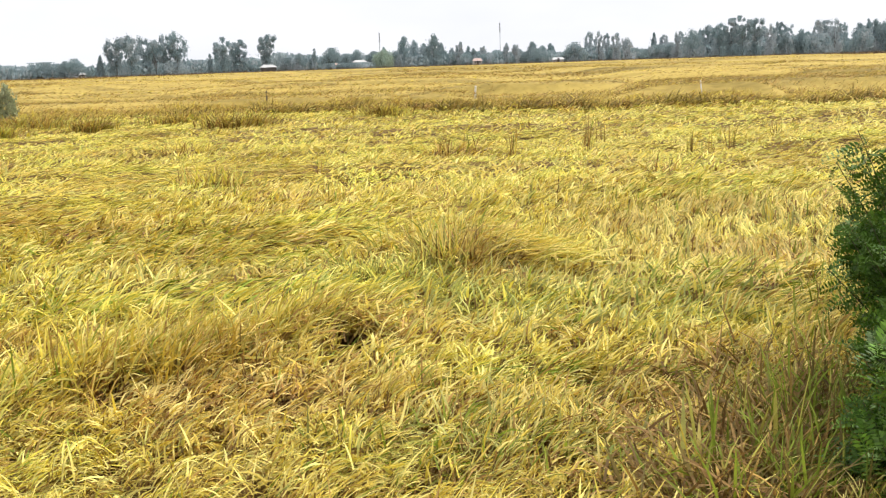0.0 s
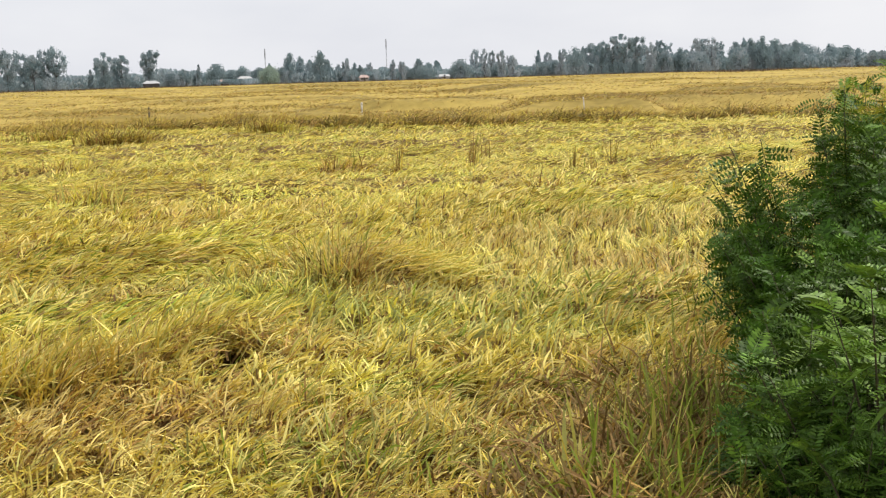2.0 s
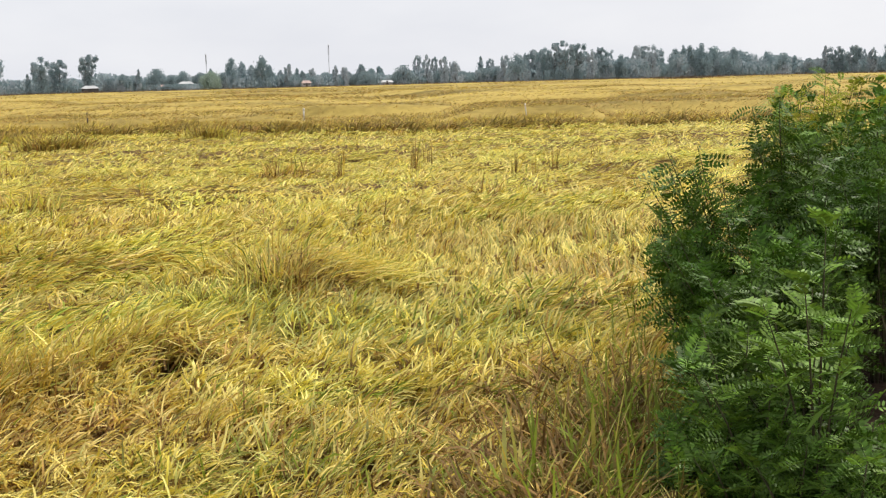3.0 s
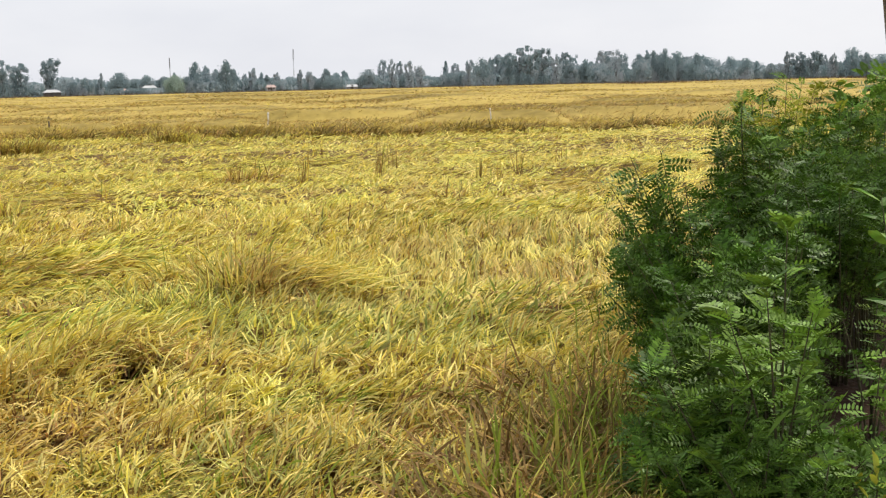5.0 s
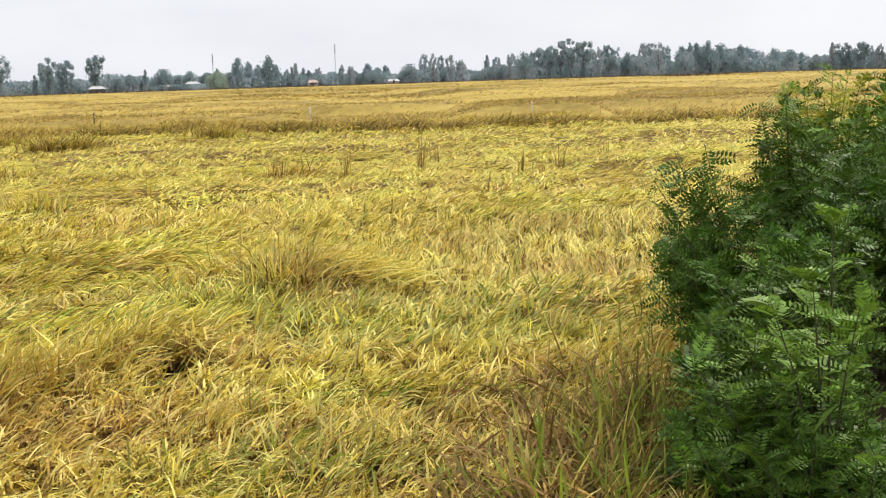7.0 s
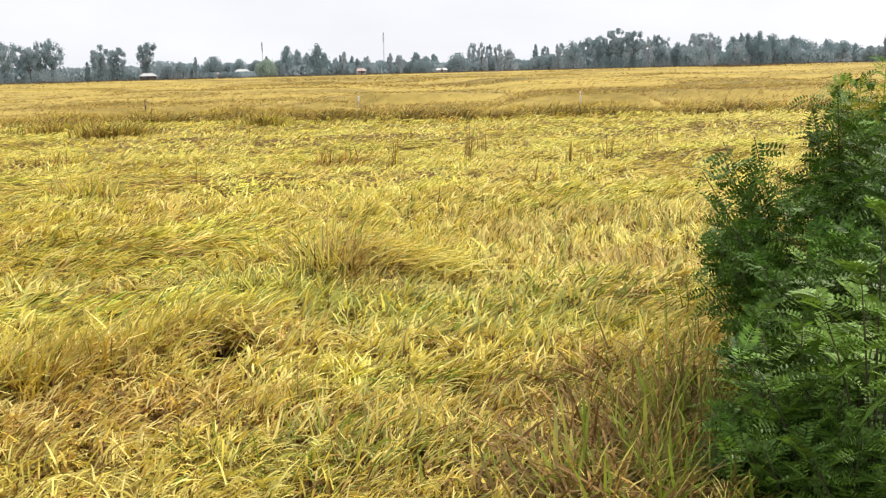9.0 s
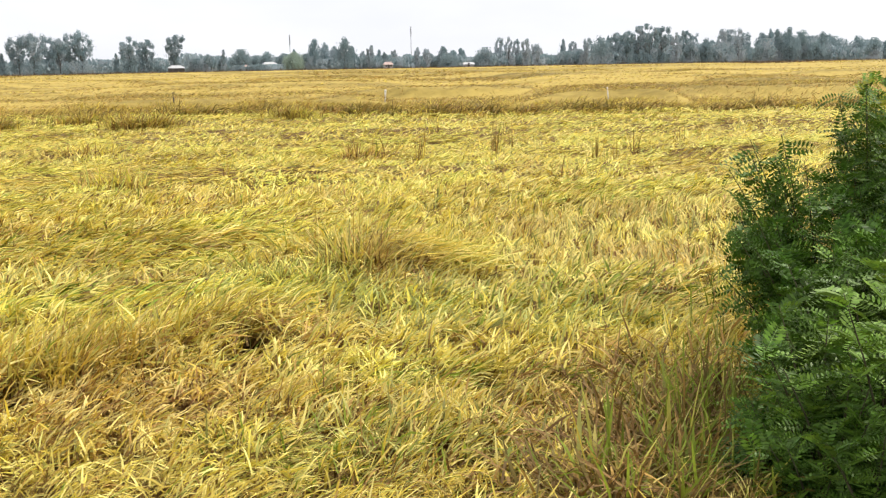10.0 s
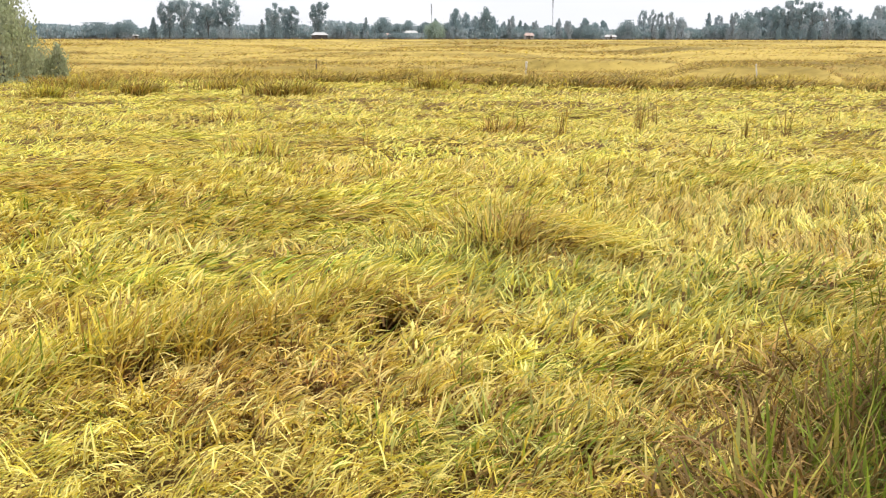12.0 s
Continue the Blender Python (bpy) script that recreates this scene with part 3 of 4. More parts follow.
for i in range(6):
    f = i / 5
    tuft("dead_straw", 0.92 + 0.5 * f, 3.85 + 1.3 * f, 190, 0.14, 0.16, 0.24, 0.011, (0.05, 0.05, 0.1, 0.9, 0.6, 0.1, 1.8, 2.4), "tangled dead brown straw at the foot of the bund", 46, -8, 20, -0.05)
for i in range(16):
    f = i / 15
    gx, gy = 0.80 + 1.62 * f, 4.05 + 4.9 * f
    tuft("tall_grass", gx, gy, 90 if f < 0.3 else 28, 0.15 - 0.06 * f, 0.18, 0.32 - 0.09 * f, 0.0105, (0.05, 0.1, 0.25, 1.5, 0.9, 0.05, 1.6, 1.5) if f < 0.3 else (0.4, 0.8, 1.5, 1.2, 0.5, 0.1, 0.3, 0.2), "tall yellowing grass along the foot of the bund", 72, 28, 15, -0.14, segs=4)
for i in range(13):
    f = i / 12
    gx, gy = 1.04 + 1.42 * f, 4.0 + 4.4 * f
    tuft("tall_grass", gx, gy, 150 if f < 0.3 else 75, 0.14, 0.22, (0.36 - 0.14 * f) * (0.8 + 0.3 * math.sin(i * 4)), 0.0115, (0.03, 0.05, 0.35, 2.4, 0.15, 0.05, 0.7) if f < 0.3 else (0.1, 0.2, 1.0, 1.8, 0.2, 0.1, 0.4), "tall green grass under the shrubs on the bund", 76, 42, 13, -0.14, segs=4)
for gx, gy in ((0.66, 4.30), (1.02, 4.45)):
    tuft("tall_grass", gx, gy, 7, 0.03, 0.03, 0.34, 0.018, (0.2, 0.3, 1.6, 1.0, 0.4, 0.1), "broad upright yellow-green grass blades", 84, 68, 7, -0.10, segs=4)


# ---- standing rice at its near edge ----
def standing(name, n, y0, y1, x0, x1, length, width, label):
    x = x0 + (x1 - x0) * rng.random(n)
    y = y0 + (y1 - y0) * rng.random(n) ** 1.2
    y = y + edge_y(x)
    sunk = rice_top(x, y) - 0.60
    front = np.exp(-((y - edge_y(x)) / 1.1) ** 2)[:, None]
    n = len(x)
    heading = rng.normal(0.3, 1.3, n)
    ln = length * (0.55 + 0.3 * rng.random(n) + 0.15 * front[:, 0]) * (0.5 + 0.95 * vnoise(x, y, 0.8, 4)) + sunk * 0.4
    # mostly dark olive blades in front put the edge's shaded face into the colour
    mat = choose(np.array((1.5, 0.4, 0.12, 0.5)) * (1 - front) + np.array((0.4, 0.15, 1.7, 0.8)) * front)
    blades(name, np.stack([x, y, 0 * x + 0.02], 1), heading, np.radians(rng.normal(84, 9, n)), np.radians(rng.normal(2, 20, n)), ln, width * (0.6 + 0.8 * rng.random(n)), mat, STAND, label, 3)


standing("standing_rice", 54000, 0.0, 8.0, -22, 24, 0.60, 0.034, "near edge of the standing ripe rice, brown stems and golden tops")


def tops(name, n, r0, r1, length, width, label):
    """Leaf and grain tips that break the closed top of the far crop."""
    x, y = wedge(n, r0, r1)
    keep = y > edge_y(x) + 4.5
    x, y = x[keep], y[keep]
    n = len(x)
    z = rice_top(x, y)
    # bare stems show where a plot stands higher than the one before it
    rise = np.clip((rice_top(x, y + 0.9) - rice_top(x, y - 0.9)) * 9, 0, 1)[:, None]
    mat = choose(np.array((0.8, 0.3, 1.4, 0.9) if r0 < 50 else (1.3, 0.2, 0.6, 0.7) if r0 < 75 else (1.9, 0.25, 0.06, 0.25)) * (1 - rise) + np.array((0.05, 0.0, 1.6, 1.3)) * rise + np.array((0.0, 0.0, 0.3, 0.5)) * (z < 0.45)[:, None])
    blades(name, np.stack([x, y, z - 0.06], 1), rng.normal(0.2, 1.4, n), np.radians(rng.normal(60 if r0 < 50 else 46 if r0 < 75 else 30, 10, n)), np.radians(rng.normal(-10, 15, n)), length * (0.6 + 0.7 * rng.random(n)), width * (0.6 + 0.8 * rng.random(n)), mat, STAND, label, 1)


tops("rice_tips", 42000, 40, 54, 0.18, 0.026, "golden tips of the standing rice")
tops("rice_tips", 25600, 54, 75, 0.19, 0.034, "golden tips of the standing rice")
tops("rice_tips", 33000, 75, 150, 0.24, 0.07, "golden tips of the far standing rice")
tops("rice_tips", 22000, 150, 338, 0.32, 0.16, "golden tips of the rice near the far trees")
for at, count in ((46, 700), (51, 800), (57, 1000), (66, 1300), (75, 1500), (87, 1600), (101, 1700), (119, 1700), (137, 1600), (172, 1300), (230, 1100)):
    mx = -0.75 * at + 1.55 * at * rng.random(count * 7)
    my = at + 0.06 * mx + 0.03 * at * (vnoise(mx, 0 * mx, 0.25 * at, at) - 0.5) + rng.normal(0, 0.016 * at, len(mx))
    keep = (vnoise(mx, 0 * mx + at, 0.13 * at, at + 3) + 0.25 * vnoise(mx, 0 * mx + at, 0.03 * at, at + 5) > 0.78) & (my > edge_y(mx) + 4)
    mx, my = mx[keep], my[keep]
    m = len(mx)
    big = (at / 60) ** 0.7
    blades("plot_margin", np.stack([mx, my, rice_top(mx, my) - 0.12], 1), rng.normal(0, 0.35, m) + math.pi * (rng.random(m) < 0.5), np.radians(rng.normal(52, 12, m)), np.radians(rng.normal(10, 12, m)), 0.24 * (0.5 + 0.8 * rng.random(m)) * big, 0.06 * big + 0 * mx, choose(np.tile((0.3, 1.3, 0.7, 0.8), (m, 1))), MARGIN, "brown weedy margin between rice plots", 1, "weeds")
n = 16000
aa = np.radians(-36 + 74 * rng.random(n))
ra = 338 + 14 * rng.random(n)
blades("field_margin", np.stack([ra * np.sin(aa), ra * np.cos(aa), 0 * aa], 1), rng.random(n) * math.tau, np.radians(rng.normal(80, 10, n)), np.radians(rng.normal(50, 25, n)), 1.15 * (0.6 + 0.6 * rng.random(n)), 0.26 + 0 * aa, np.zeros(n, int), [M_BANK], "dark weedy margin at the far end of the field", 1, "weeds")
for i in range(34):
    ex = -19 + 38 * i / 33 + 0.7 * math.sin(i * 7.0)
    tuft("rice_tussock", ex, float(edge_y(ex)) - 0.1 + 0.5 * math.sin(i * 3.1), 100 + int(60 * math.sin(i * 5)), 0.40 + 0.2 * math.sin(i * 2), 0.25, 0.36, 0.032, (0.2, 0.8, 0.4, 0.15, 1.3, 0.1, 0.3), "leaning tussock at the edge of the standing rice", 58, -35, 14, -0.12, segs=2)
for cx_, cy_, n_, rx_, ry_ in ((-7.4, 33.0, 900, 0.9, 0.5), (-11.7, 33.6, 500, 0.6, 0.5), (-13.4, 31.0, 350, 0.5, 0.35), (-3.6, 36.4, 400, 0.7, 0.4), (-9.8, 37.0, 600, 1.4, 0.7), (-14.5, 36.0, 700, 1.6, 0.8)):
    tuft("rice_tussock", cx_, cy_, int(n_ * 1.5), rx_ * 0.5, ry_ * 0.5, 0.40, 0.023, (0.2, 0.9, 0.6, 0.15, 0.8, 0.3, 0.7, 0.3), "low rounded tussock of uncut rice", 80, 20, 12, -0.1, segs=2)


# ---- shrubs on the bund: pinnate leaves on wiry stems ----
rng = np.random.default_rng(11)
def pinnate(pairs, length, leaflet, ratio, droop, round_leaf=False):
    """One compound leaf along +x: two rows of small leaflets on a thin rib. Returns corners and faces, six-sided for rounder leaflets."""
    v, q = [], []
    for i in range(pairs):
        u = (i + 0.6) / pairs
        x, z = length * u, -droop * length * u * u
        s = leaflet * (0.75 + 0.5 * math.sin(math.pi * min(u * 0.9 + 0.1, 1)))
        for side in (-1, 1):
            lift = 0.18 + 0.12 * math.sin(i * 2.3 + side)
            ax = Vector((0.35, side * 0.93, lift)).normalized()
            ay = Vector((0.93, -side * 0.35, 0.05)).normalized() * (s * ratio / 2)
            o, n0 = Vector((x, side * 0.001, z)), len(v)
            if round_leaf:
                v += [o, o + ax * s * 0.3 - ay * 0.9, o + ax * s * 0.75 - ay * 0.8, o + ax * s, o + ax * s * 0.75 + ay * 0.8, o + ax * s * 0.3 + ay * 0.9]
            else:
                v += [o, o + ax * s * 0.55 - ay * 1.1, o + ax * s, o + ax * s * 0.55 + ay * 1.1]
            q.append(tuple(range(n0, len(v))))
    n0 = len(v)
    w = 0.0011
    mid, tip = Vector((length * 0.5, 0, -droop * length * 0.25)), Vector((length, 0, -droop * length))
    if round_leaf:
        v += [Vector((-0.02, -w, 0)), Vector((-0.02, w, 0)), mid + Vector((0, w, 0)), tip + Vector((0, w / 2, 0)), tip - Vector((0, w / 2, 0)), mid - Vector((0, w, 0))]
    else:
        v += [Vector((-0.02, -w, 0)), Vector((-0.02, w, 0)), tip + Vector((0, w / 2, 0)), tip - Vector((0, w / 2, 0))]
    q.append(tuple(range(n0, len(v))))
    return np.array([tuple(a) for a in v]), np.array(q)


LEAVES = [pinnate(6, 0.10, 0.029, 0.35, 0.2), pinnate(7, 0.115, 0.030, 0.34, 0.45), pinnate(5, 0.085, 0.029, 0.38, 0.05), pinnate(8, 0.13, 0.030, 0.33, 0.7)]
LARGE_LEAVES = [pinnate(6, 0.115, 0.033, 0.37, 0.15, True), pinnate(7, 0.135, 0.034, 0.36, 0.3, True), pinnate(8, 0.145, 0.034, 0.35, 0.45, True)]


def frames(n, yaw, pitch, roll):
    """n turns as matrices: roll about the leaf's own length, then pitch up, then yaw."""
    cy, sy, cp, sp, cr, sr = np.cos(yaw), np.sin(yaw), np.cos(pitch), np.sin(pitch), np.cos(roll), np.sin(roll)
    z = np.zeros(n)
    o = np.ones(n)
    ry = np.stack([np.stack([cy, -sy, z], -1), np.stack([sy, cy, z], -1), np.stack([z, z, o], -1)], 1)
    rp = np.stack([np.stack([cp, z, -sp], -1), np.stack([z, o, z], -1), np.stack([sp, z, cp], -1)], 1)
    rr = np.stack([np.stack([o, z, z], -1), np.stack([z, cr, -sr], -1), np.stack([z, sr, cr], -1)], 1)
    return ry @ rp @ rr


def strewn(name, shapes, place, yaw, pitch, roll, size, mats, index):
    """One mesh with a leaf shape set at every place."""
    vs, qs, ms, n0 = [], [], [], 0
    kind = rng.integers(0, len(shapes), len(place))
    for k, (v, q) in enumerate(shapes):
        sel = np.flatnonzero(kind == k)
        if not len(sel):
            continue
        rot = frames(len(sel), yaw[sel], pitch[sel], roll[sel])
        w = np.einsum("nij,vj->nvi", rot, v) * size[sel][:, None, None] + place[sel][:, None, :]
        vs.append(w.reshape(-1, 3))
        qs.append((q[None] + (np.arange(len(sel)) * len(v))[:, None, None] + n0).reshape(-1, q.shape[1]))
        ms.append(np.repeat(index[sel], len(q)))
        n0 += len(sel) * len(v)
    return mesh_of(name, np.concatenate(vs), np.concatenate(qs), mats, np.concatenate(ms), False)


TILE = [(np.array([(0, 0, 0), (0.45, -0.36, 0.05), (1.0, 0, -0.05), (0.45, 0.36, 0.05)]), np.array([(0, 1, 2, 3)]))]
OVAL = [(np.array([(0, 0, 0), (0.3, -0.28, 0.03), (0.7, -0.25, 0.03), (1.0, 0, -0.06), (0.7, 0.25, 0.03), (0.3, 0.28, 0.03)]), np.array([(0, 1, 2, 3, 4, 5)]))]


LONG_OVAL = [(np.array([(0, 0, 0), (0.3, -0.15, 0.02), (0.7, -0.14, 0.02), (1.0, 0, -0.10), (0.7, 0.14, 0.02), (0.3, 0.15, 0.02)]), np.array([(0, 1, 2, 3, 4, 5)]))]
LEAF_MESHES = {}


def single_leaves(shapes, place, yaw, pitch, roll, size, mats, index, parent):
    """Leaves as objects of their own, sharing one mesh for each shape and colour."""
    rot = frames(len(place), yaw, pitch, roll)
    for i in range(len(place)):
        v, q = shapes[i % len(shapes)]
        key = (len(v), round(float(np.abs(v).sum()), 4), mats[index[i]].name)
        if key not in LEAF_MESHES:
            LEAF_MESHES[key] = mesh_of("leaf", v, q, [mats[index[i]]], None, False)
        ob = part_mesh("leaf", LEAF_MESHES[key], parent)
        ob.matrix_basis = Matrix.Translation(place[i].tolist()) @ Matrix((rot[i] * size[i]).tolist()).to_4x4()


def shrub(x, y, height, spread, stems, leaves, mats, weights, label, size=1.0, shapes=LEAVES, name="shrub", lean=(0.0, 0.0), low=0.12, single=False, bush=0.40, up=0.15):
    """Wiry stems from one root; leaves stand out from them all round, in a loose cloud of the width bush."""
    z0 = float(ground_height(np.array([x]), np.array([y]))[0]) - 0.03
    thing = empty(name, pose(x, y, z0), label, name.replace("_", " "), "shrubs along the bund")
    for s in range(stems):
        a = s * 2.4 + rng.normal(0, 0.4)
        h = height * (0.98 if s == 0 else 0.66 + 0.32 * rng.random())
        out = spread * (0.15 if s == 0 else 0.5 + 0.6 * rng.random())
        tip = np.array([math.cos(a) * out + lean[0], math.sin(a) * out + lean[1], h])
        k1 = tip * [0.25, 0.25, 0.4]
        pts = [np.array([math.cos(a) * 0.03, math.sin(a) * 0.03, 0.0]), k1, tip * [0.6, 0.6, 0.72], tip]
        bm = bmesh.new()
        tube(bm, [tuple(p) for p in pts], [0.006, 0.005, 0.0035, 0.0015], 5)
        stem = part("stem", bm, M_STEM, thing)
        m = max(leaves // stems, 3)
        u = low + (1.0 - low) * rng.random(m) ** (0.8 if up > 0 else 0.55)
        g = np.array([np.interp(u, [0, 0.4, 0.72, 1.0], [p[c] for p in pts]) for c in range(3)]).T
        aa = rng.random(m) * math.tau
        off = spread * bush * (1.0 - 0.9 * np.clip((u - 0.5) / 0.5, 0, 1)) * np.sqrt(rng.random(m))
        g += np.stack([np.cos(aa) * off, np.sin(aa) * off, 0.25 * off * (rng.random(m) - 0.3)], 1)
        g[:, 2] = np.maximum(g[:, 2], 0.04)
        pitch = up + (0.5 if up > 0 else 0.0) * np.clip((u - 0.8) / 0.2, 0, 1) + rng.normal(0, 0.35, m)
        turn = (aa + rng.normal(0, 0.4, m), pitch, rng.normal(0, 0.4 if up > 0 else 1.0, m), size * (0.65 + 0.5 * rng.random(m)))
        index = choose(np.tile(weights, (m, 1)))
        if single:
            single_leaves(shapes, g, *turn, mats, index, stem)
        else:
            part_mesh("foliage", strewn("foliage", shapes, g, *turn, mats, index), stem)
    return thing


SHRUB = [M_SHRUB, M_SHRUB_LIGHT, M_SHRUB_YELLOW]
L_DARK = "dark green shrub with small pinnate leaves on the bund"
L_SOIL = "low green shrub over bare dark earth"
L_LOW = "low grey-green shrub in front of taller shrubs"
for sx, sy, sh, sp, st, nl, wt, lb, kw in (
    # the dark mass
    (1.86, 5.42, 1.00, 0.34, 10, 950, (1, 0.06, 0.0), "tall dark shrub with feathery shoot tips", {"lean": (-0.04, 0.0)}),
    (2.24, 5.45, 1.04, 0.34, 9, 800, (1, 0.06, 0.0), L_DARK, {}),
    (2.56, 5.35, 1.06, 0.32, 8, 560, (1, 0.10, 0.0), L_DARK, {"low": 0.45}),
    (1.88, 4.95, 0.80, 0.32, 8, 640, (1, 0.06, 0.0), L_DARK, {"lean": (-0.04, 0.0)}),
    (2.10, 4.90, 0.92, 0.30, 8, 600, (1, 0.10, 0.0), L_DARK, {}),
    (2.40, 5.95, 1.20, 0.32, 9, 900, (1, 0.06, 0.0), L_DARK, {"low": 0.3}),
    (2.68, 6.10, 1.24, 0.30, 8, 640, (1, 0.2, 0.0), L_DARK, {"low": 0.3}),
    (1.64, 4.50, 0.66, 0.28, 8, 480, (1, 0.10, 0.0), L_DARK, {"lean": (-0.04, 0.0)}),
    (1.80, 4.40, 0.72, 0.28, 7, 330, (1, 0.15, 0.0), L_DARK, {}),
    (1.42, 4.32, 0.46, 0.22, 6, 200, (1, 0.25, 0.0), "low green shrub growing through tall grass", {}),
    (1.76, 4.82, 0.80, 0.26, 8, 560, (1, 0.06, 0.0), L_DARK, {"lean": (-0.06, 0.0)}),
    (1.76, 5.22, 0.86, 0.26, 8, 520, (1, 0.06, 0.0), L_DARK, {"lean": (-0.06, 0.0)}),
    (2.85, 5.70, 1.15, 0.30, 8, 480, (1, 0.2, 0.0), L_DARK, {"low": 0.45}),
    # thin shoots that stand out from it
    (1.90, 5.38, 1.26, 0.20, 8, 290, (1, 0.05, 0.0), "slender shrub with thin feathery shoots", {"single": True, "lean": (-0.24, 0.0), "low": 0.2, "bush": 0.3, "up": -0.35}),
    (1.80, 5.30, 1.04, 0.18, 6, 130, (1, 0.05, 0.0), "slender shrub with thin feathery shoots", {"single": True, "lean": (-0.20, 0.0), "low": 0.25, "bush": 0.3, "up": -0.35}),
    (1.76, 4.98, 0.92, 0.17, 6, 170, (1, 0.05, 0.0), "slender dark shrub reaching out over the rice", {"single": True, "lean": (-0.31, 0.0), "low": 0.38, "bush": 0.3, "up": -0.35}),
    (2.36, 6.02, 1.40, 0.14, 5, 140, (1, 0.10, 0.0), "slender shrub with thin feathery shoots", {"single": True, "lean": (-0.07, 0.0), "low": 0.5, "bush": 0.3, "up": -0.5}),
    # lighter shrubs further along
    (2.80, 6.45, 1.26, 0.26, 9, 640, (1, 0.5, 0.0), L_DARK, {}),
    (3.04, 6.50, 1.42, 0.24, 9, 700, (0.6, 1.0, 0.03), "light green shrub with glossy pinnate leaves", {}),
    (3.32, 6.50, 1.54, 0.28, 10, 800, (0.5, 1.0, 0.05), "light green shrub with glossy pinnate leaves", {}),
    (3.00, 5.95, 1.26, 0.28, 8, 380, (1, 0.4, 0.0), L_DARK, {"low": 0.4}),
    (3.45, 6.85, 1.62, 0.34, 9, 620, (0.5, 1.0, 0.05), "light green shrub with glossy pinnate leaves", {}),
    (2.95, 7.40, 1.42, 0.26, 8, 560, (0.7, 0.8, 0.25), "yellowing shrub further along the bund", {}),
    (3.14, 7.50, 1.50, 0.30, 9, 640, (0.1, 0.7, 0.9), "yellowing shrub further along the bund", {}),
    (3.42, 8.10, 1.50, 0.32, 8, 520, (0.1, 0.7, 1.2), "yellowing shrub further along the bund", {}),
    (4.3, 9.6, 1.45, 0.45, 6, 300, (0.8, 0.5, 0.2), "green shrub far along the bund", {}),
    # the near plants
    (1.56, 3.68, 1.08, 0.17, 5, 95, (0.1, 1.0, 0.0), "bright green young shrub with large feathery leaves", {"single": True, "low": 0.56, "size": 0.82, "shapes": LARGE_LEAVES, "bush": 0.25, "up": 0.2}),
    (1.42, 3.82, 0.58, 0.24, 6, 229, (1, 0.22, 0.0), L_LOW, {"single": True, "shapes": LARGE_LEAVES, "size": 0.66}),
    (1.52, 3.62, 0.50, 0.20, 6, 202, (1, 0.2, 0.0), L_LOW, {"single": True, "shapes": LARGE_LEAVES, "size": 0.66}),
    (1.42, 3.50, 0.40, 0.20, 6, 175, (1, 0.22, 0.0), L_LOW, {"single": True, "shapes": LARGE_LEAVES, "size": 0.66}),
    (1.58, 3.42, 0.34, 0.20, 6, 162, (1, 0.22, 0.0), L_LOW, {"single": True, "shapes": LARGE_LEAVES, "size": 0.66}),
    (1.32, 3.72, 0.40, 0.20, 6, 175, (1, 0.22, 0.0), L_LOW, {"single": True, "shapes": LARGE_LEAVES, "size": 0.64}),
    (1.29, 3.98, 0.50, 0.22, 6, 170, (1, 0.3, 0.0), L_LOW, {}),
    (1.62, 3.92, 0.62, 0.24, 7, 210, (1, 0.3, 0.0), L_LOW, {"shapes": LARGE_LEAVES, "size": 0.85}),
    (1.44, 4.08, 0.70, 0.26, 7, 260, (1, 0.2, 0.0), L_DARK, {}),
    (1.72, 3.66, 0.38, 0.18, 5, 110, (1, 0.5, 0.0), L_SOIL, {"single": True, "shapes": LARGE_LEAVES, "size": 0.8}),
    (1.14, 4.04, 0.34, 0.14, 4, 70, (0.8, 0.7, 0.0), "low green shrub growing through tall grass", {"single": True}),
    (1.04, 4.16, 0.26, 0.15, 5, 70, (0.9, 0.5, 0.0), "low green shrub growing through tall grass", {"size": 0.85}),
    (1.22, 4.22, 0.32, 0.16, 5, 90, (0.9, 0.5, 0.0), "low green shrub growing through tall grass", {"size": 0.9}),
    (1.00, 3.92, 0.24, 0.14, 5, 60, (0.9, 0.6, 0.0), "low green shrub growing through tall grass", {"size": 0.85}),
    (2.04, 4.00, 0.50, 0.18, 4, 34, (0.8, 0.8, 0.0), "sparse low shrub over bare dark earth", {"single": True, "shapes": LARGE_LEAVES, "low": 0.4, "size": 0.85}),
    (1.98, 3.80, 0.26, 0.18, 5, 60, (1, 0.5, 0.0), L_SOIL, {"single": True}),
    (2.30, 4.55, 0.60, 0.20, 4, 36, (1, 0.5, 0.0), "sparse low shrub over bare dark earth", {"low": 0.4}),
):
    shrub(sx, sy, sh, sp, st, nl, SHRUB, wt, lb, **kw)
shrub(3.66, 7.45, 1.60, 0.40, 10, 800, SHRUB, (0.4, 1.0, 0.05), "broad-leaved light green shrub beneath the tree", 0.09, OVAL, "broadleaf_shrub")
shrub(2.44, 4.52, 1.08, 0.16, 4, 44, SHRUB, (0.7, 1.0, 0.0), "young broad-leaved plant in the shade", 0.13, LONG_OVAL, "broadleaf_shrub", low=0.45, single=True, bush=0.2)
shrub(1.76, 3.42, 0.26, 0.09, 3, 26, SHRUB, (0.1, 0.3, 1.5), "small yellow-leaved seedling on dark earth", 0.09, LONG_OVAL, "seedling", single=True)


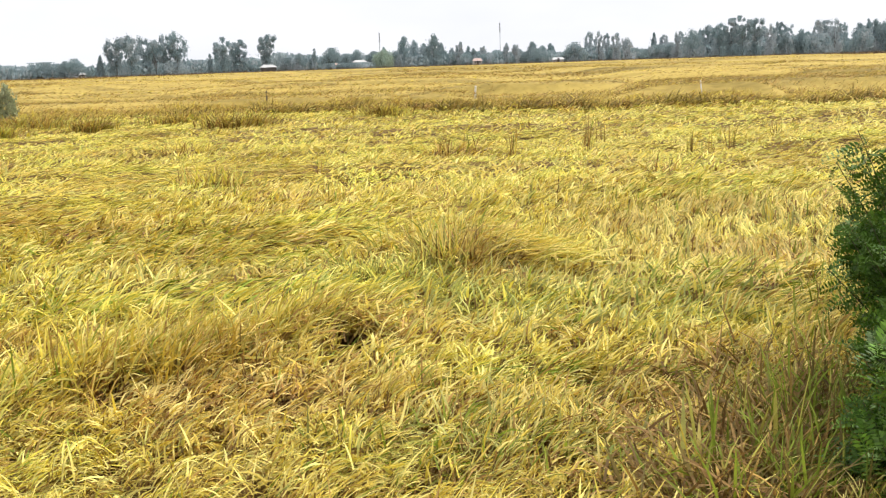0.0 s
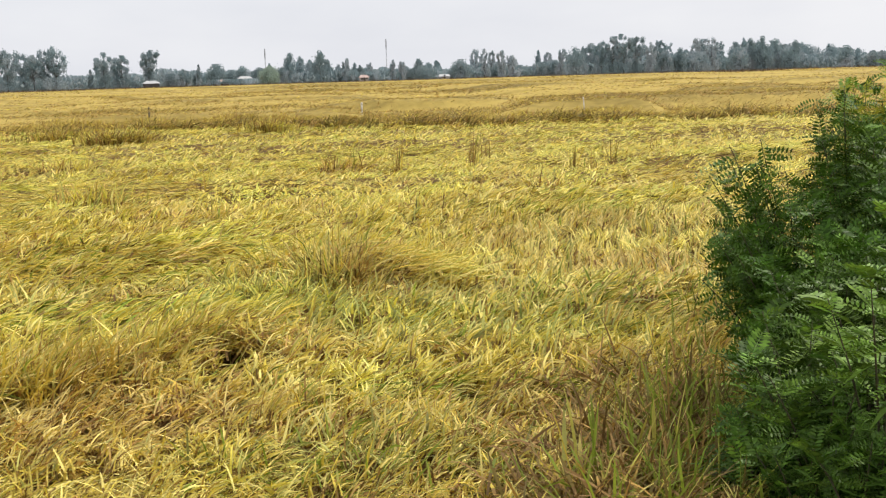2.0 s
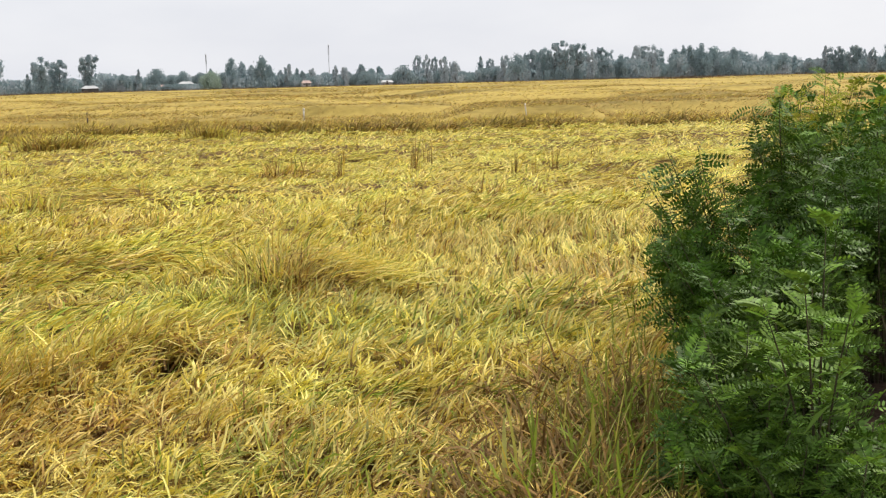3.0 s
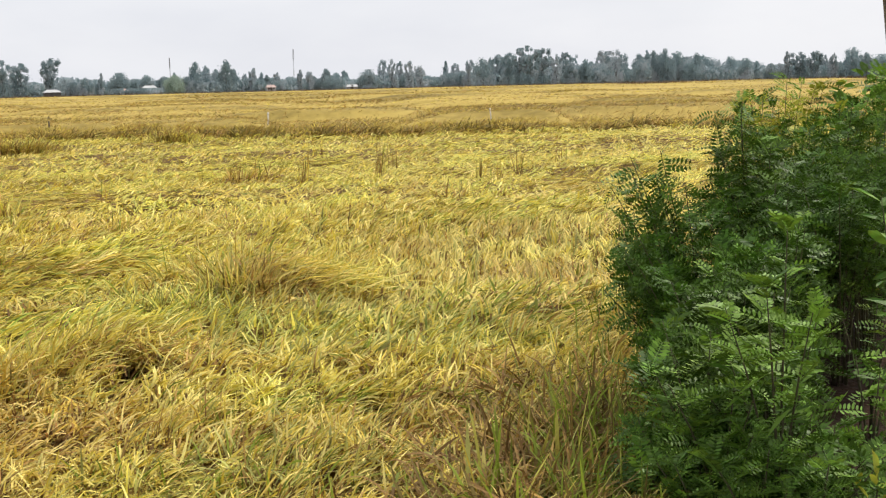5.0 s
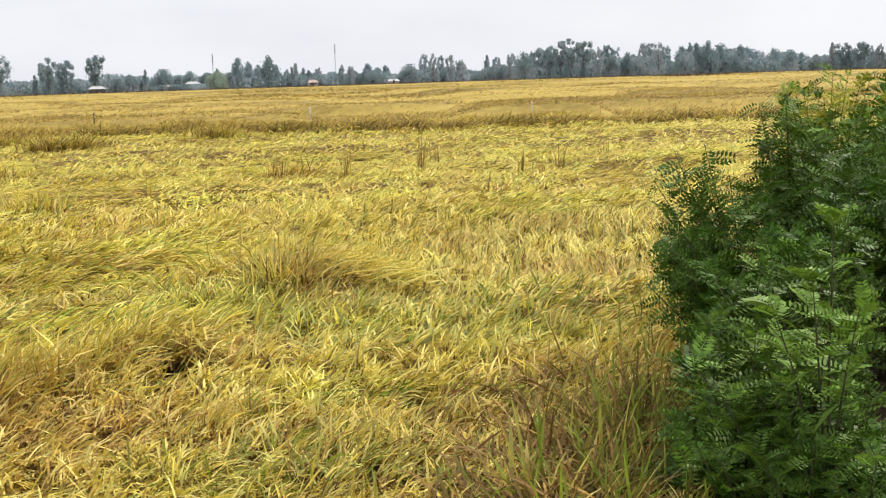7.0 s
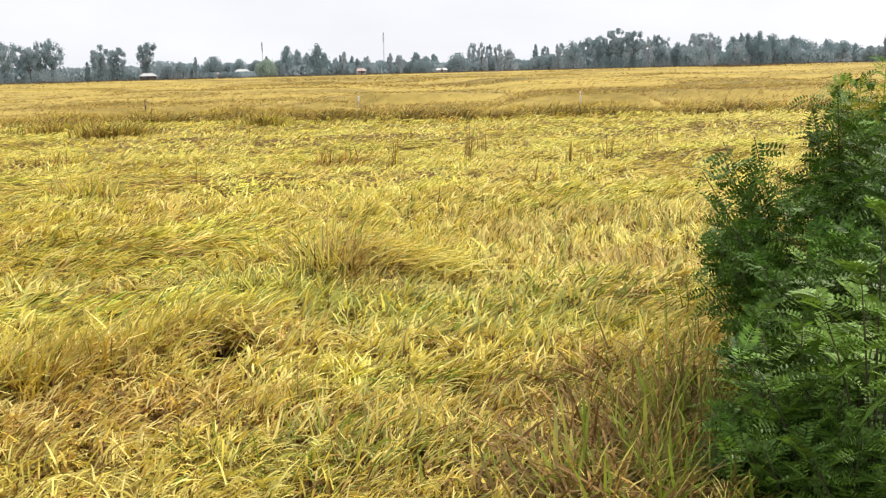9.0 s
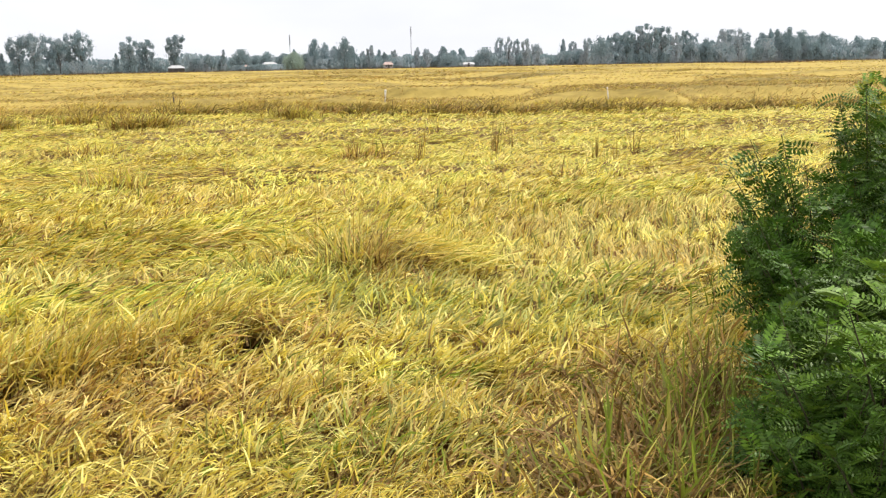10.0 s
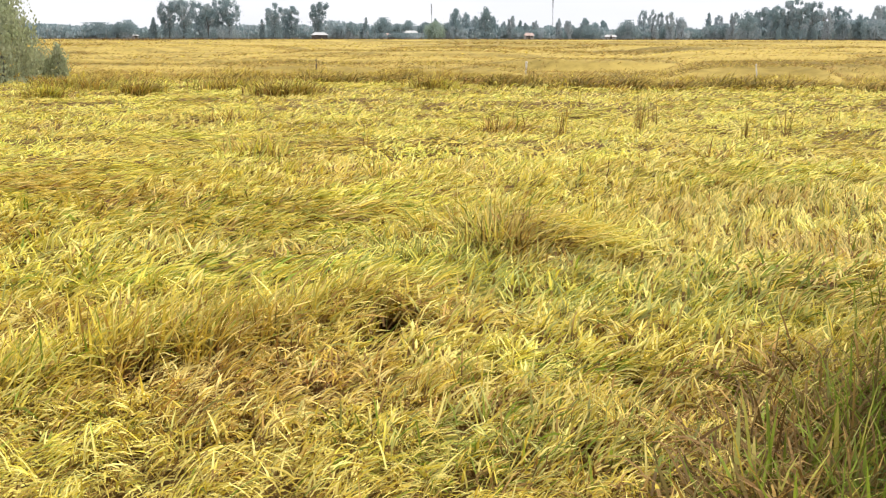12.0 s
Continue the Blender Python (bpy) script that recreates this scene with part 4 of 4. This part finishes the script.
# ---- the tree beside the bund ----
def near_tree(x, y):
    thing = empty("roadside_tree", pose(x, y, 0.1), "rough-barked tree standing on the bund, crown overhead", "tree")
    bm = bmesh.new()
    tube(bm, [(0.05, 0, -0.1), (0.02, 0, 0.35), (0.03, 0, 1.3), (-0.06, 0, 2.2), (-0.16, 0.05, 3.2), (-0.1, 0.05, 4.3), (0.0, 0.1, 5.6)], [0.26, 0.20, 0.17, 0.17, 0.15, 0.11, 0.04], 14)
    for v in bm.verts:
        k = 1 + 0.09 * noise.noise(v.co * 5)
        v.co.x, v.co.y = v.co.x * k, v.co.y * k
    part("trunk", bm, M_BARK, thing, "rough grey-brown bark")
    ends = []
    for i in range(9):
        a, h = i * 2.4, 2.9 + 0.28 * i
        o = Vector((-0.1, 0.05, h))
        e = Vector((math.cos(a) * 1.7, math.sin(a) * 1.7, h + 1.0 + 0.3 * rng.random()))
        bm = bmesh.new()
        tube(bm, [tuple(o), tuple(o.lerp(e, 0.5) + Vector((0, 0, 0.2))), tuple(e)], [0.06, 0.035, 0.012], 7)
        part("limb", bm, M_BARK, thing)
        ends += [o.lerp(e, f) for f in (0.55, 0.8, 1.0)]
    n = 800
    c = np.array([tuple(p) for p in ends])[rng.integers(0, len(ends), n)]
    g = c + rng.normal(0, 0.34, (n, 3)) * [1.1, 1.1, 0.6]
    g[:, 2] = np.maximum(g[:, 2], 3.0)
    me = strewn("crown", OVAL, g, rng.random(n) * math.tau, rng.normal(-0.2, 0.5, n), rng.normal(0, 0.6, n), 0.11 * (0.7 + 0.6 * rng.random(n)), SHRUB, choose(np.tile((1.0, 0.4, 0.03), (n, 1))))
    part_mesh("crown", me, thing, "green leafy crown")


near_tree(4.29, 7.92)


# ---- trees ----
rng = np.random.default_rng(12)
def far_tree(kind, x, y, height, width, label, name="tree", group="trees along the far edge of the field", count=None, leaf=None, foliage=None):
    thing = empty(name, pose(x, y, 0), label, name.split("_")[-1], group)
    h, w = height, width * (0.5 if leaf else 0.8 if kind == 'euc' else 0.68)
    bm = bmesh.new()
    sway = rng.normal(0, 0.03 * h)
    top = 0.6 if kind in ("euc", "wisp") else 0.7
    tr = max(0.012 * h, 0.03)
    tube(bm, [(0, 0, -0.1), (sway * 0.3, 0, h * 0.3), (sway * 0.7, 0, h * 0.6), (sway, 0, h * top)], [tr * 1.4, tr, tr * 0.7, tr * 0.2], 6)
    blobs = []
    if kind in ("euc", "wisp"):
        # a few upright leaders, each with loose clumps of leaves towards its top
        for i in range(5 if kind == "euc" else 3):
            a = i * 2.1 + rng.random()
            foot = np.array([0.0, 0.0, h * (0.10 + 0.05 * i)])
            tip = np.array([math.cos(a) * w * (0.62 if i else 0.1), math.sin(a) * w * 0.5, h * (0.96 if i == 0 else 0.66 + 0.28 * rng.random())])
            tube(bm, [tuple(foot), tuple(foot * 0.45 + tip * 0.55 + [0, 0, 0.05 * h]), tuple(tip)], [tr * 0.7, tr * 0.4, tr * 0.12], 5)
            for k in range(4):
                u = 0.30 + 0.70 * (k + rng.random()) / 4
                c = foot + (tip - foot) * u + rng.normal(0, 0.09 * w, 3)
                blobs.append((*c, w * (0.19 if kind == "euc" else 0.20) * (0.7 + 0.7 * rng.random())))
        # smaller clumps fill the outline between the leaders
        for i in range(18 if kind == "euc" else 15):
            d = rng.normal(0, 1, 3)
            d /= np.linalg.norm(d)
            blobs.append((d[0] * w * 0.58, d[1] * w * 0.5, h * (0.63 if kind == "euc" else 0.55) + d[2] * h * (0.31 if kind == "euc" else 0.38), w * 0.17 * (0.7 + 0.7 * rng.random())))
        blobs += [(rng.normal(0, w * 0.3), 0, h * 0.2, w * 0.5), (rng.normal(0, w * 0.3), 0, h * 0.08, w * 0.55)]
        if kind == "euc" and rng.random() < 0.6:
            blobs.append((rng.normal(0, w * 0.2), 0, h * 0.34, w * 0.4))
    else:
        limbs = 9
        for i in range(limbs):
            a = i * 2.4 + rng.random()
            u = (i + 0.5) / limbs
            if kind == "round":
                zc = h * (0.30 + 0.48 * u)
                out = w * 0.62 * math.sqrt(max(0.05, 1 - u * u)) * (0.6 + 0.4 * rng.random())
                r = w * 0.36 * (0.7 + 0.7 * rng.random())
            else:
                zc = h * (0.25 + 0.62 * u)
                out = w * 0.62 * (1 - 0.75 * u) * (0.4 + 0.6 * rng.random())
                r = w * (0.50 - 0.24 * u) * (0.75 + 0.5 * rng.random())
            e = (math.cos(a) * out + sway * u, math.sin(a) * out, zc)
            tube(bm, [(sway * u * 0.8, 0, max(zc - 0.14 * h, 0.1 * h)), e], [tr * 0.5, tr * 0.15], 5)
            blobs.append((*e, r))
        blobs.append((sway, 0, h - 0.8 * blobs[-1][3] if kind != "cone" else h * 0.93, blobs[-1][3] * (0.8 if kind != "cone" else 0.6)))
        blobs.append((0, 0, h * 0.18, w * 0.8))
    part("trunk", bm, M_FAR_BARK, thing)
    b = np.array(blobs)
    n = count or {"euc": 3300, "wisp": 1900, "round": 1900, "cone": 1700}[kind]
    pick = choose(np.tile(b[:, 3] ** 1.6, (n, 1)))
    p = rng.normal(0, 1, (n, 3))
    p /= np.linalg.norm(p, axis=1)[:, None]
    deep = rng.random(n) ** 0.5
    p *= deep[:, None]
    g = b[pick, :3] + p * b[pick, 3:4] * ([1, 1, 1.25] if kind != "wisp" else [0.9, 0.9, 1.8])
    loose = rng.random(n) < 0.03
    g[loose] = np.array([0, 0, h * 0.55]) + p[loose] * [w * 0.9, w * 0.9, h * 0.42]
    g[:, 2] = np.clip(g[:, 2], 0.15, h)
    ls = leaf or (0.052 * h if kind in ("euc", "wisp") else 0.075 * h)
    ls = ls if leaf else 0.42 if kind in ("euc", "wisp") else 0.50
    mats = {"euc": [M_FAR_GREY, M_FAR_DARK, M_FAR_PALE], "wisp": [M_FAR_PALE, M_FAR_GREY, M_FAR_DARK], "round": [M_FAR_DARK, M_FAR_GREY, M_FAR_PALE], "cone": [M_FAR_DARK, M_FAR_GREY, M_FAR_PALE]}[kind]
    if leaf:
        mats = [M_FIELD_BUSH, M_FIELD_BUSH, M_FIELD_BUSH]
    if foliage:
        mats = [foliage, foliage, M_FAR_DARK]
    # the leaves hang and face the field, which evens their shading like haze
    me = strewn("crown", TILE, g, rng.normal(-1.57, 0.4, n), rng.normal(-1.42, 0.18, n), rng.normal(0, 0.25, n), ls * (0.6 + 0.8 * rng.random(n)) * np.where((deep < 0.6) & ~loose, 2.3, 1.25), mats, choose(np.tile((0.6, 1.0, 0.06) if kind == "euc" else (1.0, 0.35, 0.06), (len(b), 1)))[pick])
    part_mesh("crown", me, thing)
    return thing


LABELS = {"euc": "tall grey-green gum tree with a gappy crown", "round": "dense dark round-crowned tree at the field's far edge", "cone": "dark pointed tree at the field's far edge", "wisp": "slender pale feathery tree at the field's far edge"}


def grove(kind, rows):
    """Trees by bearing in degrees, height and width; in the dense grove a second row stands behind them."""
    for az, h, w in rows:
        far_tree(kind, *at_bearing(az, 610 + 50 * rng.random()), h, w, LABELS[kind])
        if 8.5 < az < 21.0 and h > 11:
            far_tree("wisp" if kind == "cone" else "euc", *at_bearing(az + 0.3, 680 + 20 * rng.random()), h * (0.93 + 0.1 * rng.random()), w * 0.8, LABELS["euc"], count=1500)


grove("euc", [(-17.86, 20.7, 10.4), (-17.22, 21.1, 10.9), (-16.52, 19.9, 9.2), (-16.09, 18.2, 8.0), (-15.65, 21.5, 9.8), (-15.12, 22.3, 10.3), (-13.06, 18.3, 9.8), (-12.3, 17.0, 9.1), (-11.04, 18.9, 8.5), (9.64, 16.7, 7.9), (10.16, 17.5, 7.9), (10.67, 18.8, 7.9), (11.19, 19.8, 8.6), (11.75, 18.6, 7.9), (12.87, 17.0, 6.7), (14.84, 16.5, 7.9), (23.53, 13.4, 7.4), (24.22, 13.8, 7.3), (25.8, 16.0, 8.5), (28.18, 12.3, 12.3)])
grove("round", [(-21.07, 8.3, 15.3), (-20.13, 8.6, 7.3), (-19.7, 9.6, 8.5), (-11.6, 6.5, 6.7), (-10.05, 6.8, 7.9), (-9.52, 9.0, 8.0), (-8.87, 8.3, 4.9), (-8.02, 11.0, 10.4), (-7.3, 8.0, 5.6), (-6.82, 9.7, 7.9), (-6.3, 7.2, 8.0), (-5.97, 8.9, 7.9), (-4.99, 8.7, 6.7), (-3.16, 16.9, 9.8), (-2.77, 12.1, 7.3), (-2.25, 7.0, 9.2), (-1.66, 6.2, 6.7), (-0.65, 5.4, 7.9), (0.03, 6.3, 7.9), (0.96, 7.5, 6.7)])
grove("round", [(1.53, 11.0, 6.1), (1.77, 6.8, 9.1), (1.98, 9.0, 6.8), (2.36, 10.1, 5.5), (3.24, 7.0, 6.7), (3.5, 9.9, 9.7), (4.38, 8.0, 9.1), (5.36, 7.4, 10.3), (6.29, 6.3, 7.4), (7.35, 7.3, 10.3), (8.0, 8.4, 7.9), (8.97, 14.6, 12.3), (10.09, 10.8, 11.0), (11.12, 10.0, 11.0), (12.02, 8.6, 8.0), (13.09, 11.3, 7.3), (13.79, 12.8, 9.1), (14.55, 9.7, 13.4), (15.55, 8.9, 9.1), (16.32, 15.5, 8.0)])
grove("round", [(16.41, 11.5, 12.3), (17.01, 16.0, 6.1), (17.5, 11.8, 12.3), (17.54, 16.9, 8.6), (18.05, 15.6, 9.2), (18.59, 11.5, 11.0), (18.93, 14.6, 8.0), (19.45, 12.4, 12.3), (20.39, 12.6, 9.2), (21.1, 10.9, 9.2), (21.66, 9.8, 8.6), (22.24, 7.9, 6.7), (23.86, 7.1, 12.3), (25.08, 7.3, 12.3), (26.4, 11.9, 8.0), (27.0, 11.0, 12.3), (29.35, 9.5, 15.3)])
grove("cone", [(-18.59, 11.4, 4.3), (-13.63, 10.4, 3.0), (-8.81, 11.5, 2.4), (-5.52, 11.1, 3.6), (-4.65, 16.3, 10.4), (-4.1, 14.5, 8.5), (-3.62, 12.6, 8.0), (-1.52, 10.4, 4.3), (-1.31, 8.6, 5.5), (7.14, 14.1, 4.3), (16.64, 17.2, 5.5)])
grove("wisp", [(-2.32, 10.6, 3.7), (-1.94, 12.3, 5.4), (-0.8, 9.6, 3.7), (0.3, 10.9, 3.6), (0.73, 10.2, 4.3), (4.23, 15.8, 6.8), (4.63, 16.2, 5.5), (5.02, 14.4, 4.9), (5.45, 14.0, 6.1), (5.97, 11.2, 6.2), (7.66, 12.5, 5.5), (8.32, 14.1, 6.8), (12.44, 15.5, 6.8), (14.49, 16.6, 7.4), (15.23, 17.6, 7.9), (18.82, 14.6, 4.8), (22.67, 8.0, 6.1), (23.03, 14.5, 4.9), (24.59, 11.9, 4.3), (24.98, 12.4, 5.5)])
far_tree("round", *at_bearing(-5.6, 604), 9.3, 10.0, "olive-green spreading tree paler than its neighbours", count=2300, foliage=M_FAR_OLIVE)
for az, w in ((-8.05, 6.0), (-7.5, 5.0), (-7.0, 7.0), (-6.45, 8.0)):
    far_tree("round", *at_bearing(az, 593), 3.1, w, "low dark bush in front of the houses", "bush", count=700)
# closed undergrowth below the trees
n = 54000
az = np.radians(-34 + 70 * rng.random(n))
rr = 640 + 45 * rng.random(n)
px, py = rr * np.sin(az), rr * np.cos(az)
top = 3.8 + 5.4 * vnoise(px, 0 * px, 11.0, 6) * np.clip(0.45 + 0.8 * vnoise(px, 0 * px, 60.0, 7), 0.3, 1.1) + 2.2 * vnoise(px, 0 * px, 5.0, 8)
pz = 0.2 + top * rng.random(n)
# hazed leaf colours again, turned towards the field like the crowns
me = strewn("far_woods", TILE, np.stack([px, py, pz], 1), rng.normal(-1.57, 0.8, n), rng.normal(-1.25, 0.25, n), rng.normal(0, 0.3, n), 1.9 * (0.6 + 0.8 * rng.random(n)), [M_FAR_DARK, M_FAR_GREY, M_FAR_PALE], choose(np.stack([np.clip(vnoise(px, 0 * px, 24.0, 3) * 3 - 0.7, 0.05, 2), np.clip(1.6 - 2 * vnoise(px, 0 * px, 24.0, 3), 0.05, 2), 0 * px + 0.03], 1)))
tagged(new("far_woods", me), "closed undergrowth and low trees along the far field edge", "woods", kind="stuff")

# the tree and the bush out in the field by the far end of the flattened crop
far_tree("round", -19.05, 40.6, 3.6, 3.4, "small green tree in the field", "field_tree", "field bushes", 4200, 0.075)
far_tree("round", -18.3, 43.5, 1.55, 1.1, "pale green bush in the field", "field_bush", "field bushes", 1500, 0.055)
far_tree("round", -19.3, 43.5, 1.35, 2.0, "low pale green bush in the field", "field_bush", "field bushes", 2200, 0.055)


# ---- houses, masts and stakes ----
def house(az, dist, w, d, eaves, ridge, wall_mat, roof_mat, label, hip=0.25):
    x, y = at_bearing(az, dist)
    thing = empty("house", pose(x, y, 0, 0, 0, -az + 8), label, "house", "houses among the trees")
    bm = bmesh.new()
    box(bm, -w / 2, w / 2, -d / 2, d / 2, 0, eaves)
    part("wall", bm, wall_mat, thing)
    bm = bmesh.new()
    o = 0.5
    lo = [bm.verts.new(p) for p in ((-w / 2 - o, -d / 2 - o, eaves - 0.2), (w / 2 + o, -d / 2 - o, eaves - 0.2), (w / 2 + o, d / 2 + o, eaves - 0.2), (-w / 2 - o, d / 2 + o, eaves - 0.2))]
    hi = [bm.verts.new((-w / 2 * (1 - hip), 0, ridge)), bm.verts.new((w / 2 * (1 - hip), 0, ridge))]
    for f in ((lo[0], lo[1], hi[1], hi[0]), (lo[2], lo[3], hi[0], hi[1]), (lo[1], lo[2], hi[1]), (lo[3], lo[0], hi[0]), (lo[3], lo[2], lo[1], lo[0])):
        bm.faces.new(f)
    part("roof", bm, roof_mat, thing)
    for s in (-0.28, 0.28):
        bm = bmesh.new()
        box(bm, s * w - 0.5, s * w + 0.5, -d / 2 - 0.06, -d / 2 + 0.02, 0.9, min(2.1, eaves - 0.4))
        part("window", bm, M_DARKWALL, thing)
    bm = bmesh.new()
    box(bm, -0.5, 0.5, -d / 2 - 0.05, -d / 2 + 0.02, 0.02, 2.0)
    part("door", bm, M_DARKWALL, thing)


house(-10.97, 585, 7.0, 5.0, 2.2, 3.3, M_DARKWALL, M_WHITE, "low house with a white metal hip roof", 0.35)
house(-19.40, 630, 2.6, 3.0, 1.7, 2.2, M_WHITE, M_WHITE, "small white shed at the field edge")
house(-6.67, 603, 6.0, 5.0, 3.3, 4.2, M_PLASTER, M_WHITE, "pale house with a long metal roof behind bushes")
house(2.71, 588, 5.0, 4.0, 1.5, 2.3, M_WHITE, M_WHITE, "long white shed at the field edge", 0.05)
house(-1.10, 605, 4.2, 4.0, 2.1, 3.2, M_PLASTER, M_TILE, "small house with a faded red roof")
house(8.24, 650, 2.8, 3.0, 3.6, 4.4, M_PLASTER, M_PLASTER, "narrow pale plastered hut")
house(12.43, 655, 4.0, 3.0, 3.3, 4.2, M_PLASTER, M_PLASTER, "pale hut between tall trees")
house(22.79, 640, 2.2, 3.0, 2.2, 3.0, M_WHITE, M_WHITE, "small white hut far off")
house(-7.75, 600, 4.0, 4.0, 2.2, 2.9, M_PLASTER, M_TILE, "low plastered house with a reddish roof")


def mast(az, dist, height, width, label):
    x, y = at_bearing(az, dist)
    thing = empty("radio_mast", pose(x, y, 0), label, "mast", "radio masts")
    s = width * 0.3
    for k in range(3):
        a = k * math.tau / 3
        bm = bmesh.new()
        tube(bm, [(math.cos(a) * s, math.sin(a) * s, 0), (math.cos(a) * s, math.sin(a) * s, height)], [0.09, 0.09], 5)
        part("leg", bm, M_STEEL, thing)
    bm = bmesh.new()
    for k in range(int(height / 1.2)):
        a, b = k * math.tau / 3, (k + 1) * math.tau / 3
        tube(bm, [(math.cos(a) * s, math.sin(a) * s, k * 1.2), (math.cos(b) * s, math.sin(b) * s, k * 1.2 + 1.2)], [0.05, 0.05], 4)
    part("bracing", bm, M_STEEL, thing)
    for k in range(3):
        a = k * math.tau / 3
        bm = bmesh.new()
        box(bm, math.cos(a) * width * 0.4 - 0.16, math.cos(a) * width * 0.4 + 0.16, math.sin(a) * width * 0.4 - 0.1, math.sin(a) * width * 0.4 + 0.1, height - 7.5, height - 0.5)
        part("antenna", bm, M_STEEL, thing)


mast(0.0, 900, 29.9, 0.9, "thin grey radio mast with antennas at its top")
mast(-5.7, 900, 25.2, 0.7, "thin grey lattice mast behind the trees")


def stake(az, dist, top, width, mat, label, tilt=0.0):
    x, y = at_bearing(az, dist)
    thing = empty("stake", pose(x, y, 0, 0, tilt, 0), label, "stake", "stakes in the rice")
    bm = bmesh.new()
    tube(bm, [(0, 0, -0.1), (0.004, 0, top * 0.5), (0, 0, top)], [width / 2, width / 2 * 0.95, width / 2 * 0.85], 7)
    part("post", bm, mat, thing)
    bm = bmesh.new()
    tube(bm, [(0, 0, top * 0.86), (0, 0, top * 0.97)], [width * 0.56, width * 0.54], 7)
    part("cap", bm, mat, thing)


stake(-1.30, 50, 0.74, 0.085, M_STAKE, "short whitewashed stake in the standing rice", 3)
stake(-11.16, 48, 0.86, 0.065, M_POLE, "short dark post in the standing rice")
stake(9.34, 44, 0.82, 0.05, M_STAKE, "thin pale stick in the standing rice", -4)
